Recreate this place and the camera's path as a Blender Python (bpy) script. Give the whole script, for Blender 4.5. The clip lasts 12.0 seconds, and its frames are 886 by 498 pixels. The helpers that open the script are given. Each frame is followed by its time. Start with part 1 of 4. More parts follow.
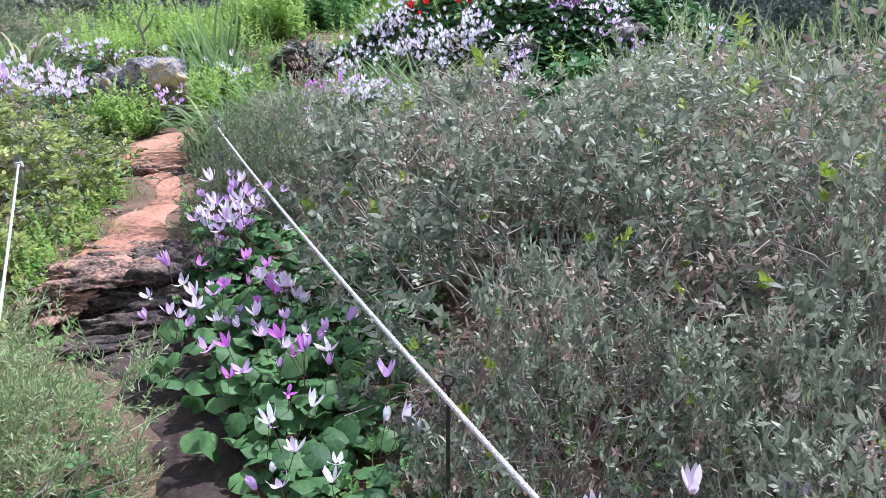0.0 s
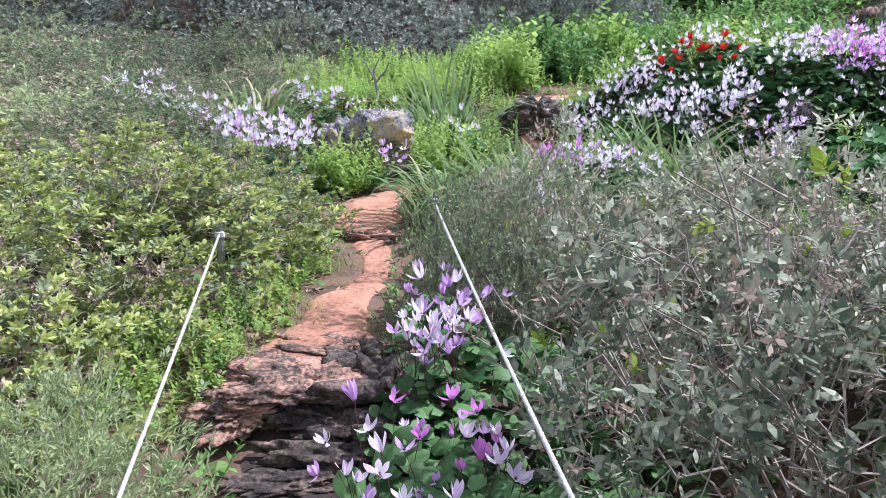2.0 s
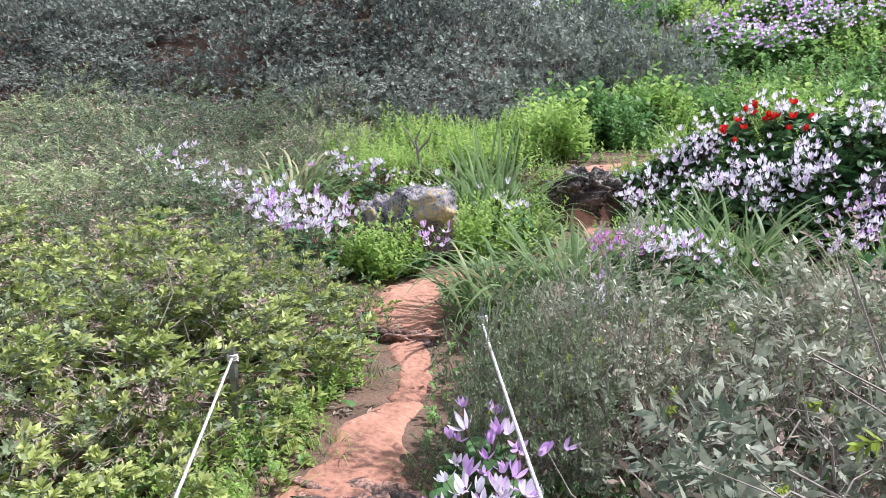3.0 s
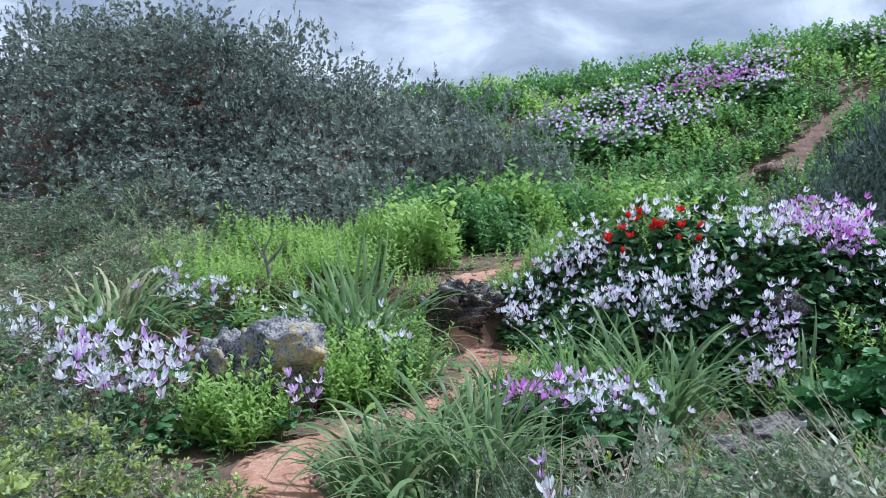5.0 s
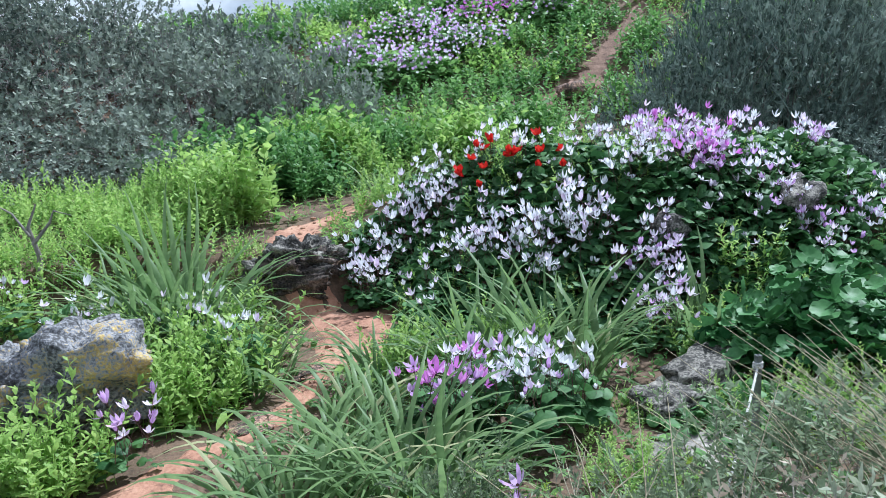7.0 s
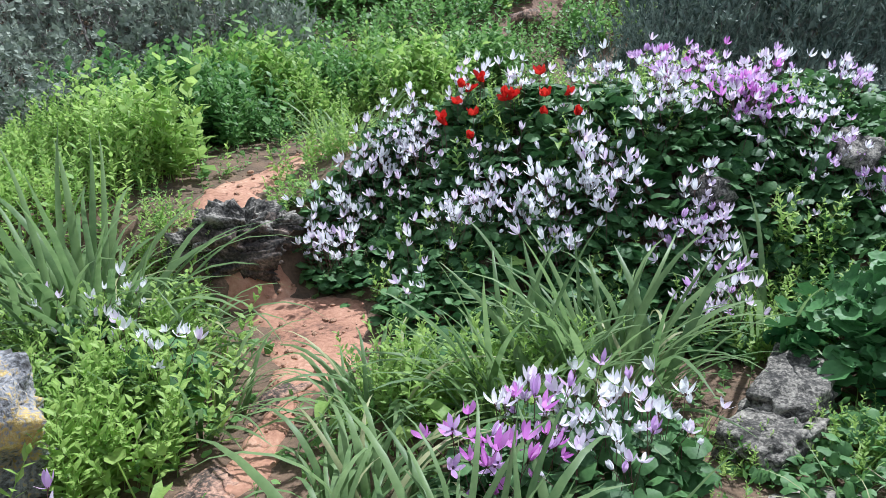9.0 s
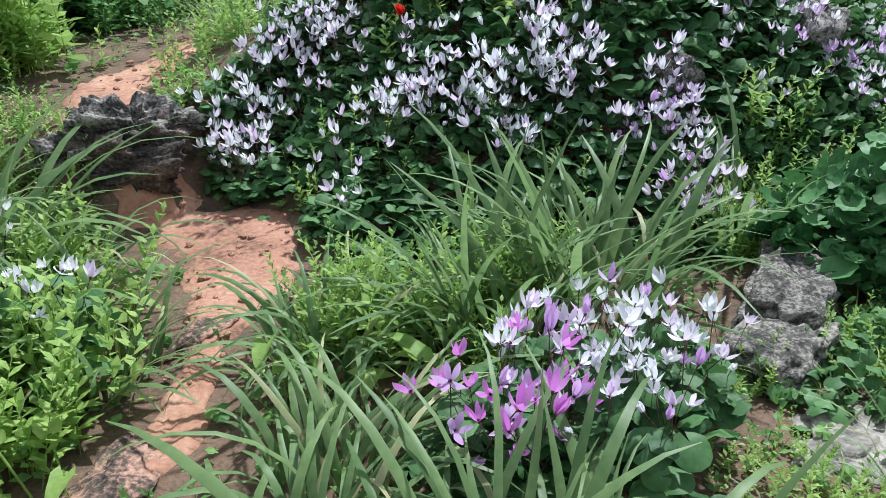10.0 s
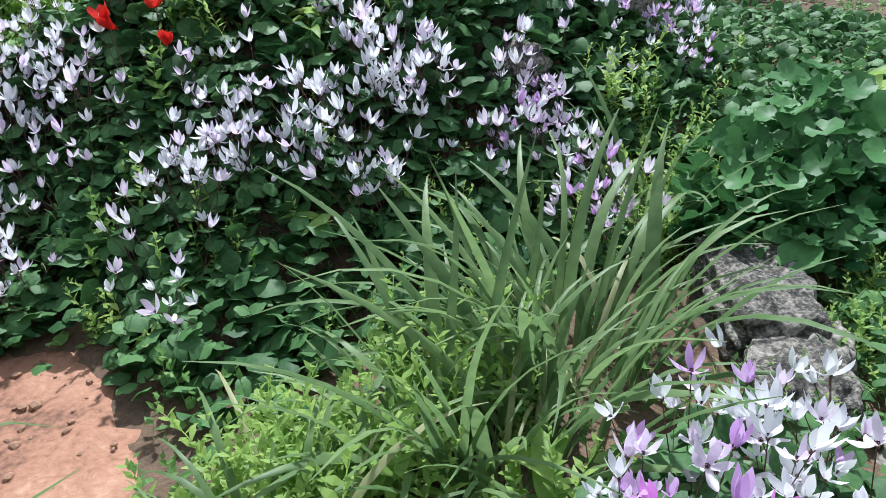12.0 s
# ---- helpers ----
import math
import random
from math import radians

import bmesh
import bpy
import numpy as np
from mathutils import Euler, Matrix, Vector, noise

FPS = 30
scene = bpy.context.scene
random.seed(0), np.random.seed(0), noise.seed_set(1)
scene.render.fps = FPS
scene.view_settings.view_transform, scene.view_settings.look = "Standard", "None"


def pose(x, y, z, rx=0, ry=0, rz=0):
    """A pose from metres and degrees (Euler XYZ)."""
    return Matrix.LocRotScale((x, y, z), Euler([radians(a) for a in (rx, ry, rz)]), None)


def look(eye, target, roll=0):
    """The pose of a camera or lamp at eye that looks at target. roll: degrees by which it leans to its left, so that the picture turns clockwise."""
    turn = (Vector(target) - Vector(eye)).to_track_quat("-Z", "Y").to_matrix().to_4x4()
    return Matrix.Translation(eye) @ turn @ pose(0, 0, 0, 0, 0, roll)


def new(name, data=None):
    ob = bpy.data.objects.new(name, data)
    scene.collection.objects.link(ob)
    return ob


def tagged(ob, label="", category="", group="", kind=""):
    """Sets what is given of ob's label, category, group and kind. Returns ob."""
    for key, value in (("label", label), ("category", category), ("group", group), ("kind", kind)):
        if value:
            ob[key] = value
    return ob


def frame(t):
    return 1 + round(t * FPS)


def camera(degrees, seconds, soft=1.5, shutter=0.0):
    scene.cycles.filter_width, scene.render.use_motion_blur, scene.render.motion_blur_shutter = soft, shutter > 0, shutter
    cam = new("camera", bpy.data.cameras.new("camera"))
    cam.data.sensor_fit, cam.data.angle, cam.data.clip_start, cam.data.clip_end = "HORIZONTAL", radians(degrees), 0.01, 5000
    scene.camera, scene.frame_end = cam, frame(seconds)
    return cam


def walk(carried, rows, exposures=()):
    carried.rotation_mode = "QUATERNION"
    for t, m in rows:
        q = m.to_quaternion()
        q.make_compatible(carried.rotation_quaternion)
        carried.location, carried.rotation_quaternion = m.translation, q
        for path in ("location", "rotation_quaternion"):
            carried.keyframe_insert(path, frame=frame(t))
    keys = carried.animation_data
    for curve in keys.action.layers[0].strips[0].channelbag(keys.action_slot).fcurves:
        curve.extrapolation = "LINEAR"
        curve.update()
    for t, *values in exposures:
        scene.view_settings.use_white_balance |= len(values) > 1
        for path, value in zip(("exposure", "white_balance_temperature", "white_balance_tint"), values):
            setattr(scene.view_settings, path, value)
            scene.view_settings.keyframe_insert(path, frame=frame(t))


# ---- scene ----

cam = camera(60.0, 12.0, soft=0.6)
# seconds, place in metres, turn in degrees
ROWS = [
    (0.0, 0.0, 0.0, 1.35, 70.0, 0.0, 0.0),
    (0.5, 0.022, 0.186, 1.396, 69.39, -0.78, 9.11),
    (1.0, -0.074, 0.391, 1.383, 70.48, -1.5, 12.0),
    (1.5, -0.186, 0.589, 1.404, 72.35, -0.75, 12.82),
    (2.0, -0.213, 0.793, 1.379, 73.13, -0.47, 16.43),
    (2.5, -0.247, 1.047, 1.436, 74.54, -0.4, 21.01),
    (3.0, -0.378, 1.284, 1.513, 76.86, 0.09, 19.6),
    (3.5, -0.446, 1.441, 1.621, 80.7, -0.78, 12.6),
    (3.7, -0.493, 1.515, 1.645, 82.78, -1.13, 10.44),
    (5.3, -0.992, 2.331, 1.678, 82.72, -0.49, 6.01),
    (5.5, -1.031, 2.416, 1.653, 81.57, -0.39, 4.64),
    (6.0, -1.164, 2.64, 1.614, 80.03, 2.34, -3.07),
    (6.5, -1.297, 2.831, 1.621, 78.66, 3.71, -9.32),
    (6.7, -1.328, 2.942, 1.598, 78.44, 3.32, -9.55),
    (8.3, -1.595, 3.836, 1.721, 73.79, 0.76, -13.94),
    (8.5, -1.597, 3.94, 1.684, 73.29, 1.29, -14.75),
    (9.0, -1.559, 4.265, 1.593, 72.65, 1.2, -16.29),
    (9.5, -1.581, 4.541, 1.525, 70.09, 0.5, -19.77),
    (10.0, -1.603, 4.817, 1.443, 64.78, 0.68, -24.62),
    (10.5, -1.496, 5.039, 1.385, 63.45, 0.12, -29.08),
    (11.0, -1.508, 5.24, 1.373, 63.94, 1.09, -31.26),
    (11.5, -1.594, 5.551, 1.379, 63.92, 4.51, -38.08),
    (12.0, -1.608, 5.78, 1.36, 63.91, 4.48, -48.79),
]
# seconds, stops, white balance
EXPOSURES = [(0.0, 0.38, 5500, 21), (2.5, 0.31, 5750, 22), (3.6, 0.27, 5900, 21), (5.3, -0.15, 5100, 8), (6.6, 0.08, 5250, 6), (8.4, 0.2, 5550, 9), (10.0, 0.07, 5680, 7), (12.0, 0.12, 5700, 7)]
walk(cam, [(t, pose(x, y, z, rx, ry, rz)) for t, x, y, z, rx, ry, rz in ROWS], EXPOSURES)

# ---------------------------------------------------------------- light
SUN_ELEVATION, SUN_AZIMUTH = 54.0, 52.0          # azimuth: degrees from ahead (y) towards the right (x)
sun_way = Vector((math.sin(radians(SUN_AZIMUTH)) * math.cos(radians(SUN_ELEVATION)),
                  math.cos(radians(SUN_AZIMUTH)) * math.cos(radians(SUN_ELEVATION)), math.sin(radians(SUN_ELEVATION))))
sun = new("sun", bpy.data.lights.new("sun", "SUN"))
sun.data.energy, sun.data.angle, sun.data.color = 5.6, radians(2.0), (1.0, 0.96, 0.90)
sun.matrix_world = look(sun_way * 60, (0, 0, 0))

world = bpy.data.worlds.new("cloudy_sky")
scene.world = world
world.use_nodes = True
wn, wl = world.node_tree.nodes, world.node_tree.links
wn.clear()
sky = wn.new("ShaderNodeTexSky")
sky.sky_type, sky.sun_disc = "NISHITA", False
sky.sun_elevation, sky.sun_rotation = radians(SUN_ELEVATION), radians(SUN_AZIMUTH)
dim = wn.new("ShaderNodeMix"); dim.data_type, dim.blend_type = "RGBA", "MULTIPLY"
dim.inputs[0].default_value = 1.0
dim.inputs[7].default_value = (0.1, 0.1, 0.1, 1)
wl.new(sky.outputs[0], dim.inputs[6])
coord = wn.new("ShaderNodeTexCoord")
spread = wn.new("ShaderNodeMapping"); spread.inputs["Scale"].default_value = (1, 1, 2.6)
wl.new(coord.outputs["Generated"], spread.inputs[0])
puffs = wn.new("ShaderNodeTexNoise")
puffs.inputs["Scale"].default_value, puffs.inputs["Detail"].default_value, puffs.inputs["Roughness"].default_value = 5.5, 7, 0.55
puffs.inputs["Distortion"].default_value = 0.5
wl.new(spread.outputs[0], puffs.inputs["Vector"])
shades = wn.new("ShaderNodeValToRGB")
for spot, value in zip((0.36, 0.5, 0.62), ((0.50, 0.54, 0.62, 1), (0.82, 0.84, 0.88, 1), (1.25, 1.25, 1.25, 1))):
    e = shades.color_ramp.elements[0] if spot == 0.36 else shades.color_ramp.elements.new(spot)
    e.position, e.color = spot, value
shades.color_ramp.elements.remove(shades.color_ramp.elements[-1])
wl.new(puffs.outputs[0], shades.inputs[0])
cover = wn.new("ShaderNodeMix"); cover.data_type = "RGBA"; cover.inputs[0].default_value = 0.85
wl.new(dim.outputs[2], cover.inputs[6]); wl.new(shades.outputs[0], cover.inputs[7])
back = wn.new("ShaderNodeBackground"); back.inputs["Strength"].default_value = 0.85
wl.new(cover.outputs[2], back.inputs[0])
wo = wn.new("ShaderNodeOutputWorld"); wl.new(back.outputs[0], wo.inputs[0])


# ---------------------------------------------------------------- materials
def leaf_material(name, dark, light, rough=0.5, clear=0.3, grain=60.0, vein=0.0):
    """Foliage: a colour that varies from leaf to leaf and along each leaf, partly letting light through."""
    m = bpy.data.materials.new(name); m.use_nodes = True
    n, l = m.node_tree.nodes, m.node_tree.links
    b = n["Principled BSDF"]
    geo = n.new("ShaderNodeNewGeometry"); tex = n.new("ShaderNodeTexNoise"); co = n.new("ShaderNodeTexCoord")
    tex.inputs["Scale"].default_value, tex.inputs["Detail"].default_value = grain, 3
    l.new(co.outputs["Object"], tex.inputs["Vector"])
    add = n.new("ShaderNodeMath"); add.operation = "MULTIPLY_ADD"; add.inputs[1].default_value = 0.55
    l.new(geo.outputs["Random Per Island"], add.inputs[0])
    part_of = n.new("ShaderNodeMath"); part_of.operation = "MULTIPLY"; part_of.inputs[1].default_value = 0.55
    l.new(tex.outputs[0], part_of.inputs[0]); l.new(part_of.outputs[0], add.inputs[2])
    info = n.new("ShaderNodeObjectInfo")
    whole = n.new("ShaderNodeMath"); whole.operation = "MULTIPLY_ADD"; whole.inputs[1].default_value, whole.inputs[2].default_value = 0.3, -0.13
    l.new(info.outputs["Random"], whole.inputs[0])
    total = n.new("ShaderNodeMath"); l.new(add.outputs[0], total.inputs[0]); l.new(whole.outputs[0], total.inputs[1])
    ramp = n.new("ShaderNodeValToRGB")
    ramp.color_ramp.elements[0].position, ramp.color_ramp.elements[0].color = 0.2, (*dark, 1)
    ramp.color_ramp.elements[1].position, ramp.color_ramp.elements[1].color = 0.9, (*light, 1)
    l.new(total.outputs[0], ramp.inputs[0])
    l.new(ramp.outputs[0], b.inputs["Base Color"])
    b.inputs["Roughness"].default_value = rough
    b.inputs["Specular IOR Level"].default_value = 0.25
    t = n.new("ShaderNodeBsdfTranslucent"); l.new(ramp.outputs[0], t.inputs[0])
    mix = n.new("ShaderNodeMixShader"); mix.inputs[0].default_value = clear
    l.new(b.outputs[0], mix.inputs[1]); l.new(t.outputs[0], mix.inputs[2])
    l.new(mix.outputs[0], n["Material Output"].inputs[0])
    return m


def solid_material(name, colours, spots, rough=0.8, scale=8.0, bump=0.4, fine=60.0, metal=0.0, share=0.35):
    """Earth, stone, bark: a ramp over noise at two scales with relief."""
    m = bpy.data.materials.new(name); m.use_nodes = True
    n, l = m.node_tree.nodes, m.node_tree.links
    b = n["Principled BSDF"]
    co = n.new("ShaderNodeTexCoord")
    big, small = n.new("ShaderNodeTexNoise"), n.new("ShaderNodeTexNoise")
    big.inputs["Scale"].default_value, big.inputs["Detail"].default_value, big.inputs["Roughness"].default_value = scale, 8, 0.65
    small.inputs["Scale"].default_value, small.inputs["Detail"].default_value = fine, 6
    for x in (big, small):
        l.new(co.outputs["Object"], x.inputs["Vector"])
    blend = n.new("ShaderNodeMix"); blend.inputs[0].default_value = share
    l.new(big.outputs[0], blend.inputs[2]); l.new(small.outputs[0], blend.inputs[3])
    ramp = n.new("ShaderNodeValToRGB"); els = ramp.color_ramp.elements
    while len(els) < len(colours):
        els.new(0.5)
    for e, c, p in zip(els, colours, spots):
        e.position, e.color = p, (*c, 1)
    l.new(blend.outputs[0], ramp.inputs[0]); l.new(ramp.outputs[0], b.inputs["Base Color"])
    b.inputs["Roughness"].default_value, b.inputs["Metallic"].default_value = rough, metal
    bp = n.new("ShaderNodeBump"); bp.inputs["Strength"].default_value, bp.inputs["Distance"].default_value = bump, 0.02
    l.new(blend.outputs[0], bp.inputs["Height"]); l.new(bp.outputs[0], b.inputs["Normal"])
    return m


GREY_LEAF = leaf_material("grey_green_leaf", (0.10, 0.145, 0.095), (0.54, 0.57, 0.42), 0.46, 0.25)
TAN_LEAF = leaf_material("tan_leaf", (0.26, 0.20, 0.15), (0.60, 0.50, 0.40), 0.55, 0.25)
LIME_LEAF = leaf_material("lime_shoot", (0.22, 0.34, 0.04), (0.42, 0.52, 0.09), 0.5, 0.35)
YELLOW_LEAF = leaf_material("yellow_green_leaf", (0.25, 0.33, 0.08), (0.60, 0.66, 0.25), 0.45, 0.35)
OLIVE_LEAF = leaf_material("olive_leaf", (0.10, 0.15, 0.07), (0.38, 0.46, 0.25), 0.45, 0.3)
SAGE_LEAF = leaf_material("sage_leaf", (0.075, 0.115, 0.06), (0.29, 0.36, 0.21), 0.5, 0.3)
FEATHER_LEAF = leaf_material("feathery_leaf", (0.15, 0.23, 0.09), (0.52, 0.60, 0.33), 0.55, 0.35)
DARK_LEAF = leaf_material("dark_shrub_leaf", (0.07, 0.10, 0.085), (0.38, 0.43, 0.35), 0.6, 0.22)
BROOM_LEAF = leaf_material("dark_broom_leaf", (0.05, 0.085, 0.07), (0.30, 0.37, 0.31), 0.6, 0.2)
HERB_LEAF = leaf_material("fresh_herb_leaf", (0.16, 0.33, 0.06), (0.50, 0.66, 0.20), 0.5, 0.5)
DEEP_HERB = leaf_material("deep_herb_leaf", (0.07, 0.19, 0.05), (0.27, 0.46, 0.14), 0.5, 0.4)
CYC_LEAF = leaf_material("cyclamen_leaf", (0.025, 0.082, 0.026), (0.135, 0.275, 0.095), 0.55, 0.25, 90.0)
ARUM_LEAF = leaf_material("glossy_leaf", (0.025, 0.10, 0.03), (0.13, 0.30, 0.10), 0.5, 0.25)
BLADE = leaf_material("grass_blade", (0.05, 0.125, 0.042), (0.29, 0.41, 0.17), 0.44, 0.45, 25.0)
PALE_BLADE = leaf_material("pale_grass_blade", (0.20, 0.24, 0.10), (0.48, 0.48, 0.26), 0.5, 0.3, 25.0)
TWIG = solid_material("twig_bark", [(0.17, 0.145, 0.12), (0.46, 0.415, 0.35)], (0.3, 0.8), 0.85, 20.0)
DARK_TWIG = solid_material("dark_twig_bark", [(0.13, 0.115, 0.11), (0.36, 0.32, 0.30)], (0.3, 0.75), 0.9, 20.0)
STALK = solid_material("flower_stalk", [(0.07, 0.03, 0.03), (0.16, 0.07, 0.06)], (0.3, 0.7), 0.6, 30.0)
WHITE_PETAL = leaf_material("white_petal", (0.82, 0.79, 0.88), (0.95, 0.95, 0.97), 0.5, 0.45, 40.0)
BLUSH_PETAL = leaf_material("blush_petal", (0.76, 0.60, 0.82), (0.92, 0.85, 0.94), 0.5, 0.45, 40.0)
LILAC_PETAL = leaf_material("lilac_petal", (0.60, 0.34, 0.72), (0.80, 0.58, 0.87), 0.5, 0.45, 40.0)
MAGENTA_PETAL = leaf_material("magenta_petal", (0.62, 0.16, 0.64), (0.82, 0.38, 0.82), 0.5, 0.45, 40.0)
RED_PETAL = leaf_material("red_petal", (0.55, 0.012, 0.012), (0.80, 0.045, 0.03), 0.5, 0.3, 40.0)
SOIL = solid_material("dark_soil", [(0.055, 0.038, 0.026), (0.13, 0.085, 0.055), (0.25, 0.155, 0.10)], (0.32, 0.5, 0.72), 0.95, 5.0, 0.9)
# dark brown soil, its colour lowered further to hold the overhanging shrubs' shade
SHADED_BROWN_EARTH = solid_material("shaded_brown_earth", [(0.018, 0.013, 0.011), (0.045, 0.031, 0.026), (0.10, 0.068, 0.055)], (0.32, 0.5, 0.7), 0.95, 6.0, 0.9, 50.0)
FAR_EARTH = solid_material("hillside_earth", [(0.09, 0.055, 0.04), (0.20, 0.115, 0.08), (0.34, 0.22, 0.16)], (0.34, 0.5, 0.68), 0.95, 5.0, 0.9, 40.0)
DARK_ROCK = solid_material("dark_rock", [(0.012, 0.010, 0.009), (0.05, 0.04, 0.034), (0.14, 0.105, 0.085), (0.34, 0.25, 0.20)], (0.38, 0.48, 0.57, 0.67), 0.9, 11.0, 1.0, 70.0, 0.0, 0.4)
RED_EARTH = solid_material("red_earth", [(0.15, 0.075, 0.05), (0.36, 0.18, 0.115), (0.44, 0.235, 0.155), (0.56, 0.36, 0.26)], (0.36, 0.46, 0.56, 0.68), 0.9, 3.0, 1.0, 40.0)
LIMESTONE = solid_material("weathered_limestone", [(0.02, 0.018, 0.016), (0.08, 0.073, 0.065), (0.22, 0.20, 0.175), (0.44, 0.41, 0.35)], (0.39, 0.48, 0.54, 0.66), 0.9, 10.0, 1.0, 75.0, 0.0, 0.42)
LEDGE_STONE = solid_material("ledge_stone", [(0.03, 0.022, 0.018), (0.10, 0.07, 0.055), (0.34, 0.20, 0.145), (0.54, 0.335, 0.24)], (0.38, 0.47, 0.54, 0.65), 0.9, 8.0, 1.0, 70.0, 0.0, 0.4)
LICHEN_STONE = solid_material("lichen_stone", [(0.025, 0.022, 0.022), (0.10, 0.098, 0.10), (0.29, 0.29, 0.31), (0.50, 0.35, 0.10), (0.58, 0.50, 0.32)], (0.36, 0.44, 0.51, 0.58, 0.65), 0.85, 5.0, 1.0, 70.0, 0.0, 0.4)
PALE_STONE = solid_material("pale_limestone", [(0.06, 0.055, 0.05), (0.20, 0.18, 0.16), (0.36, 0.325, 0.285), (0.52, 0.49, 0.45)], (0.36, 0.46, 0.56, 0.68), 0.88, 7.0, 0.8, 45.0)
PEBBLE_STONE = solid_material("pebble", [(0.25, 0.13, 0.08), (0.50, 0.30, 0.20)], (0.35, 0.65), 0.9, 30.0)
ROPE = solid_material("white_rope", [(0.55, 0.53, 0.50), (0.82, 0.80, 0.78)], (0.35, 0.6), 0.8, 120.0, 0.8, 300.0)
# iron of the near rod: the shade it stands in is painted as black
SHADED_IRON = solid_material("shaded_iron", [(0.01, 0.01, 0.012), (0.035, 0.032, 0.03)], (0.4, 0.6), 0.55, 40.0)
GREY_METAL = solid_material("grey_metal", [(0.20, 0.21, 0.22), (0.34, 0.35, 0.36)], (0.4, 0.6), 0.45, 25.0, 0.15, 80.0, 0.7)
DRY_STALK = solid_material("dry_stalk", [(0.30, 0.25, 0.16), (0.50, 0.43, 0.30)], (0.35, 0.65), 0.8, 30.0)


# ---------------------------------------------------------------- mesh tools
def quads_mesh(name, V, F, mats, index=None, smooth=False):
    """A mesh of four-sided faces from arrays."""
    me = bpy.data.meshes.new(name)
    V, F = np.asarray(V, dtype=np.float32), np.asarray(F, dtype=np.int32)
    me.vertices.add(len(V)); me.vertices.foreach_set("co", V.ravel())
    me.loops.add(F.size); me.loops.foreach_set("vertex_index", F.ravel())
    me.polygons.add(len(F)); me.polygons.foreach_set("loop_start", np.arange(0, F.size, 4, dtype=np.int32))
    for m in mats:
        me.materials.append(m)
    if index is not None:
        me.polygons.foreach_set("material_index", np.asarray(index, dtype=np.int32))
    me.polygons.foreach_set("use_smooth", np.full(len(F), smooth))
    me.update(calc_edges=True)
    me.validate()
    return me


def turns(rng, n, out=None, lean=0.5):
    """n turns that send z along out (upwards where none is given), leaned by chance, spun freely about it."""
    z = np.tile((0.0, 0.0, 1.0), (n, 1)) if out is None else np.array(out, dtype=float)
    z = z + rng.normal(0, lean, (n, 3))
    z /= np.linalg.norm(z, axis=1)[:, None] + 1e-9
    a = rng.normal(0, 1, (n, 3))
    x = np.cross(a, z); x /= np.linalg.norm(x, axis=1)[:, None] + 1e-9
    return np.stack([x, np.cross(z, x), z], axis=2)


def strew(template, places, spin, size):
    """Many copies of a template (V, F, material index) as arrays."""
    V, F, I = template
    n = len(places)
    size = np.broadcast_to(np.asarray(size, dtype=float), (n,))
    W = np.einsum("nij,vj->nvi", spin, V) * size[:, None, None] + np.asarray(places)[:, None, :]
    G = F[None] + (np.arange(n) * len(V))[:, None, None]
    return W.reshape(-1, 3), G.reshape(-1, 4), np.tile(I, n)


def joined(*pieces):
    V, F, I, base = [], [], [], 0
    for v, f, i in pieces:
        V.append(v); F.append(np.asarray(f) + base); I.append(i); base += len(v)
    return np.concatenate(V), np.concatenate(F), np.concatenate(I)


def ribbon(points, widths, side, index=0):
    """A strip along points, with a width at each and a sideways direction."""
    P, w, s = np.array(points, float), np.array(widths, float), np.array(side, float)
    V = np.concatenate([P - s * w[:, None] / 2, P + s * w[:, None] / 2])
    n = len(P)
    F = [(i, i + 1, n + i + 1, n + i) for i in range(n - 1)]
    return V, np.array(F), np.full(n - 1, index)


def tube(points, radii, sides=4, index=0):
    P = np.array(points, float)
    V, F = [], []
    for i, p in enumerate(P):
        d = P[min(i + 1, len(P) - 1)] - P[max(i - 1, 0)]
        d /= np.linalg.norm(d) + 1e-9
        a = np.cross(d, (0.31, 0.9, 0.29)); a /= np.linalg.norm(a) + 1e-9
        b = np.cross(d, a)
        for k in range(sides):
            t = 2 * math.pi * k / sides
            V.append(p + radii[i] * (a * math.cos(t) + b * math.sin(t)))
    for i in range(len(P) - 1):
        for k in range(sides):
            F.append((i * sides + k, i * sides + (k + 1) % sides, (i + 1) * sides + (k + 1) % sides, (i + 1) * sides + k))
    return np.array(V), np.array(F), np.full(len(F), index)


def thing(name, at, label, category, group="", kind=""):
    ob = new(name)
    ob.empty_display_size = 0.05
    ob.matrix_world = Matrix.Translation(at)
    return tagged(ob, label, category, group, kind)


def part(name, me, parent, label="", at=None):
    ob = new(name, me)
    ob.parent = parent
    if at is not None:
        ob.matrix_basis = at
    if label:
        ob["label"] = label
    return ob


def leaf(length, width, fold=0.15, droop=0.15, index=0, rows=3):
    """A lance-shaped leaf along y, folded along its midrib."""
    if rows == 1:
        V = np.array([(0, 0, 0), (width / 2, length * .45, fold * width / 2 - droop * length * .2), (0, length, -droop * length), (-width / 2, length * .45, -fold * width / 2 - droop * length * .2)])
        return V, np.array([(0, 1, 2, 3)]), np.array([index])
    t = np.linspace(0, 1, rows + 1)
    w = width * np.sin(np.pi * np.clip(t * 0.92 + 0.06, 0, 1)) ** 0.8
    mid = np.stack([np.zeros_like(t), t * length, -droop * length * t ** 2], 1)
    V, F, I = ribbon(mid, w, (1, 0, fold), index)
    return V, F, I


def turned(piece, rx=0, ry=0, rz=0, at=(0, 0, 0), size=1.0):
    m = np.array(Euler([radians(a) for a in (rx, ry, rz)]).to_matrix())
    return piece[0] @ m.T * size + np.array(at), piece[1], piece[2]


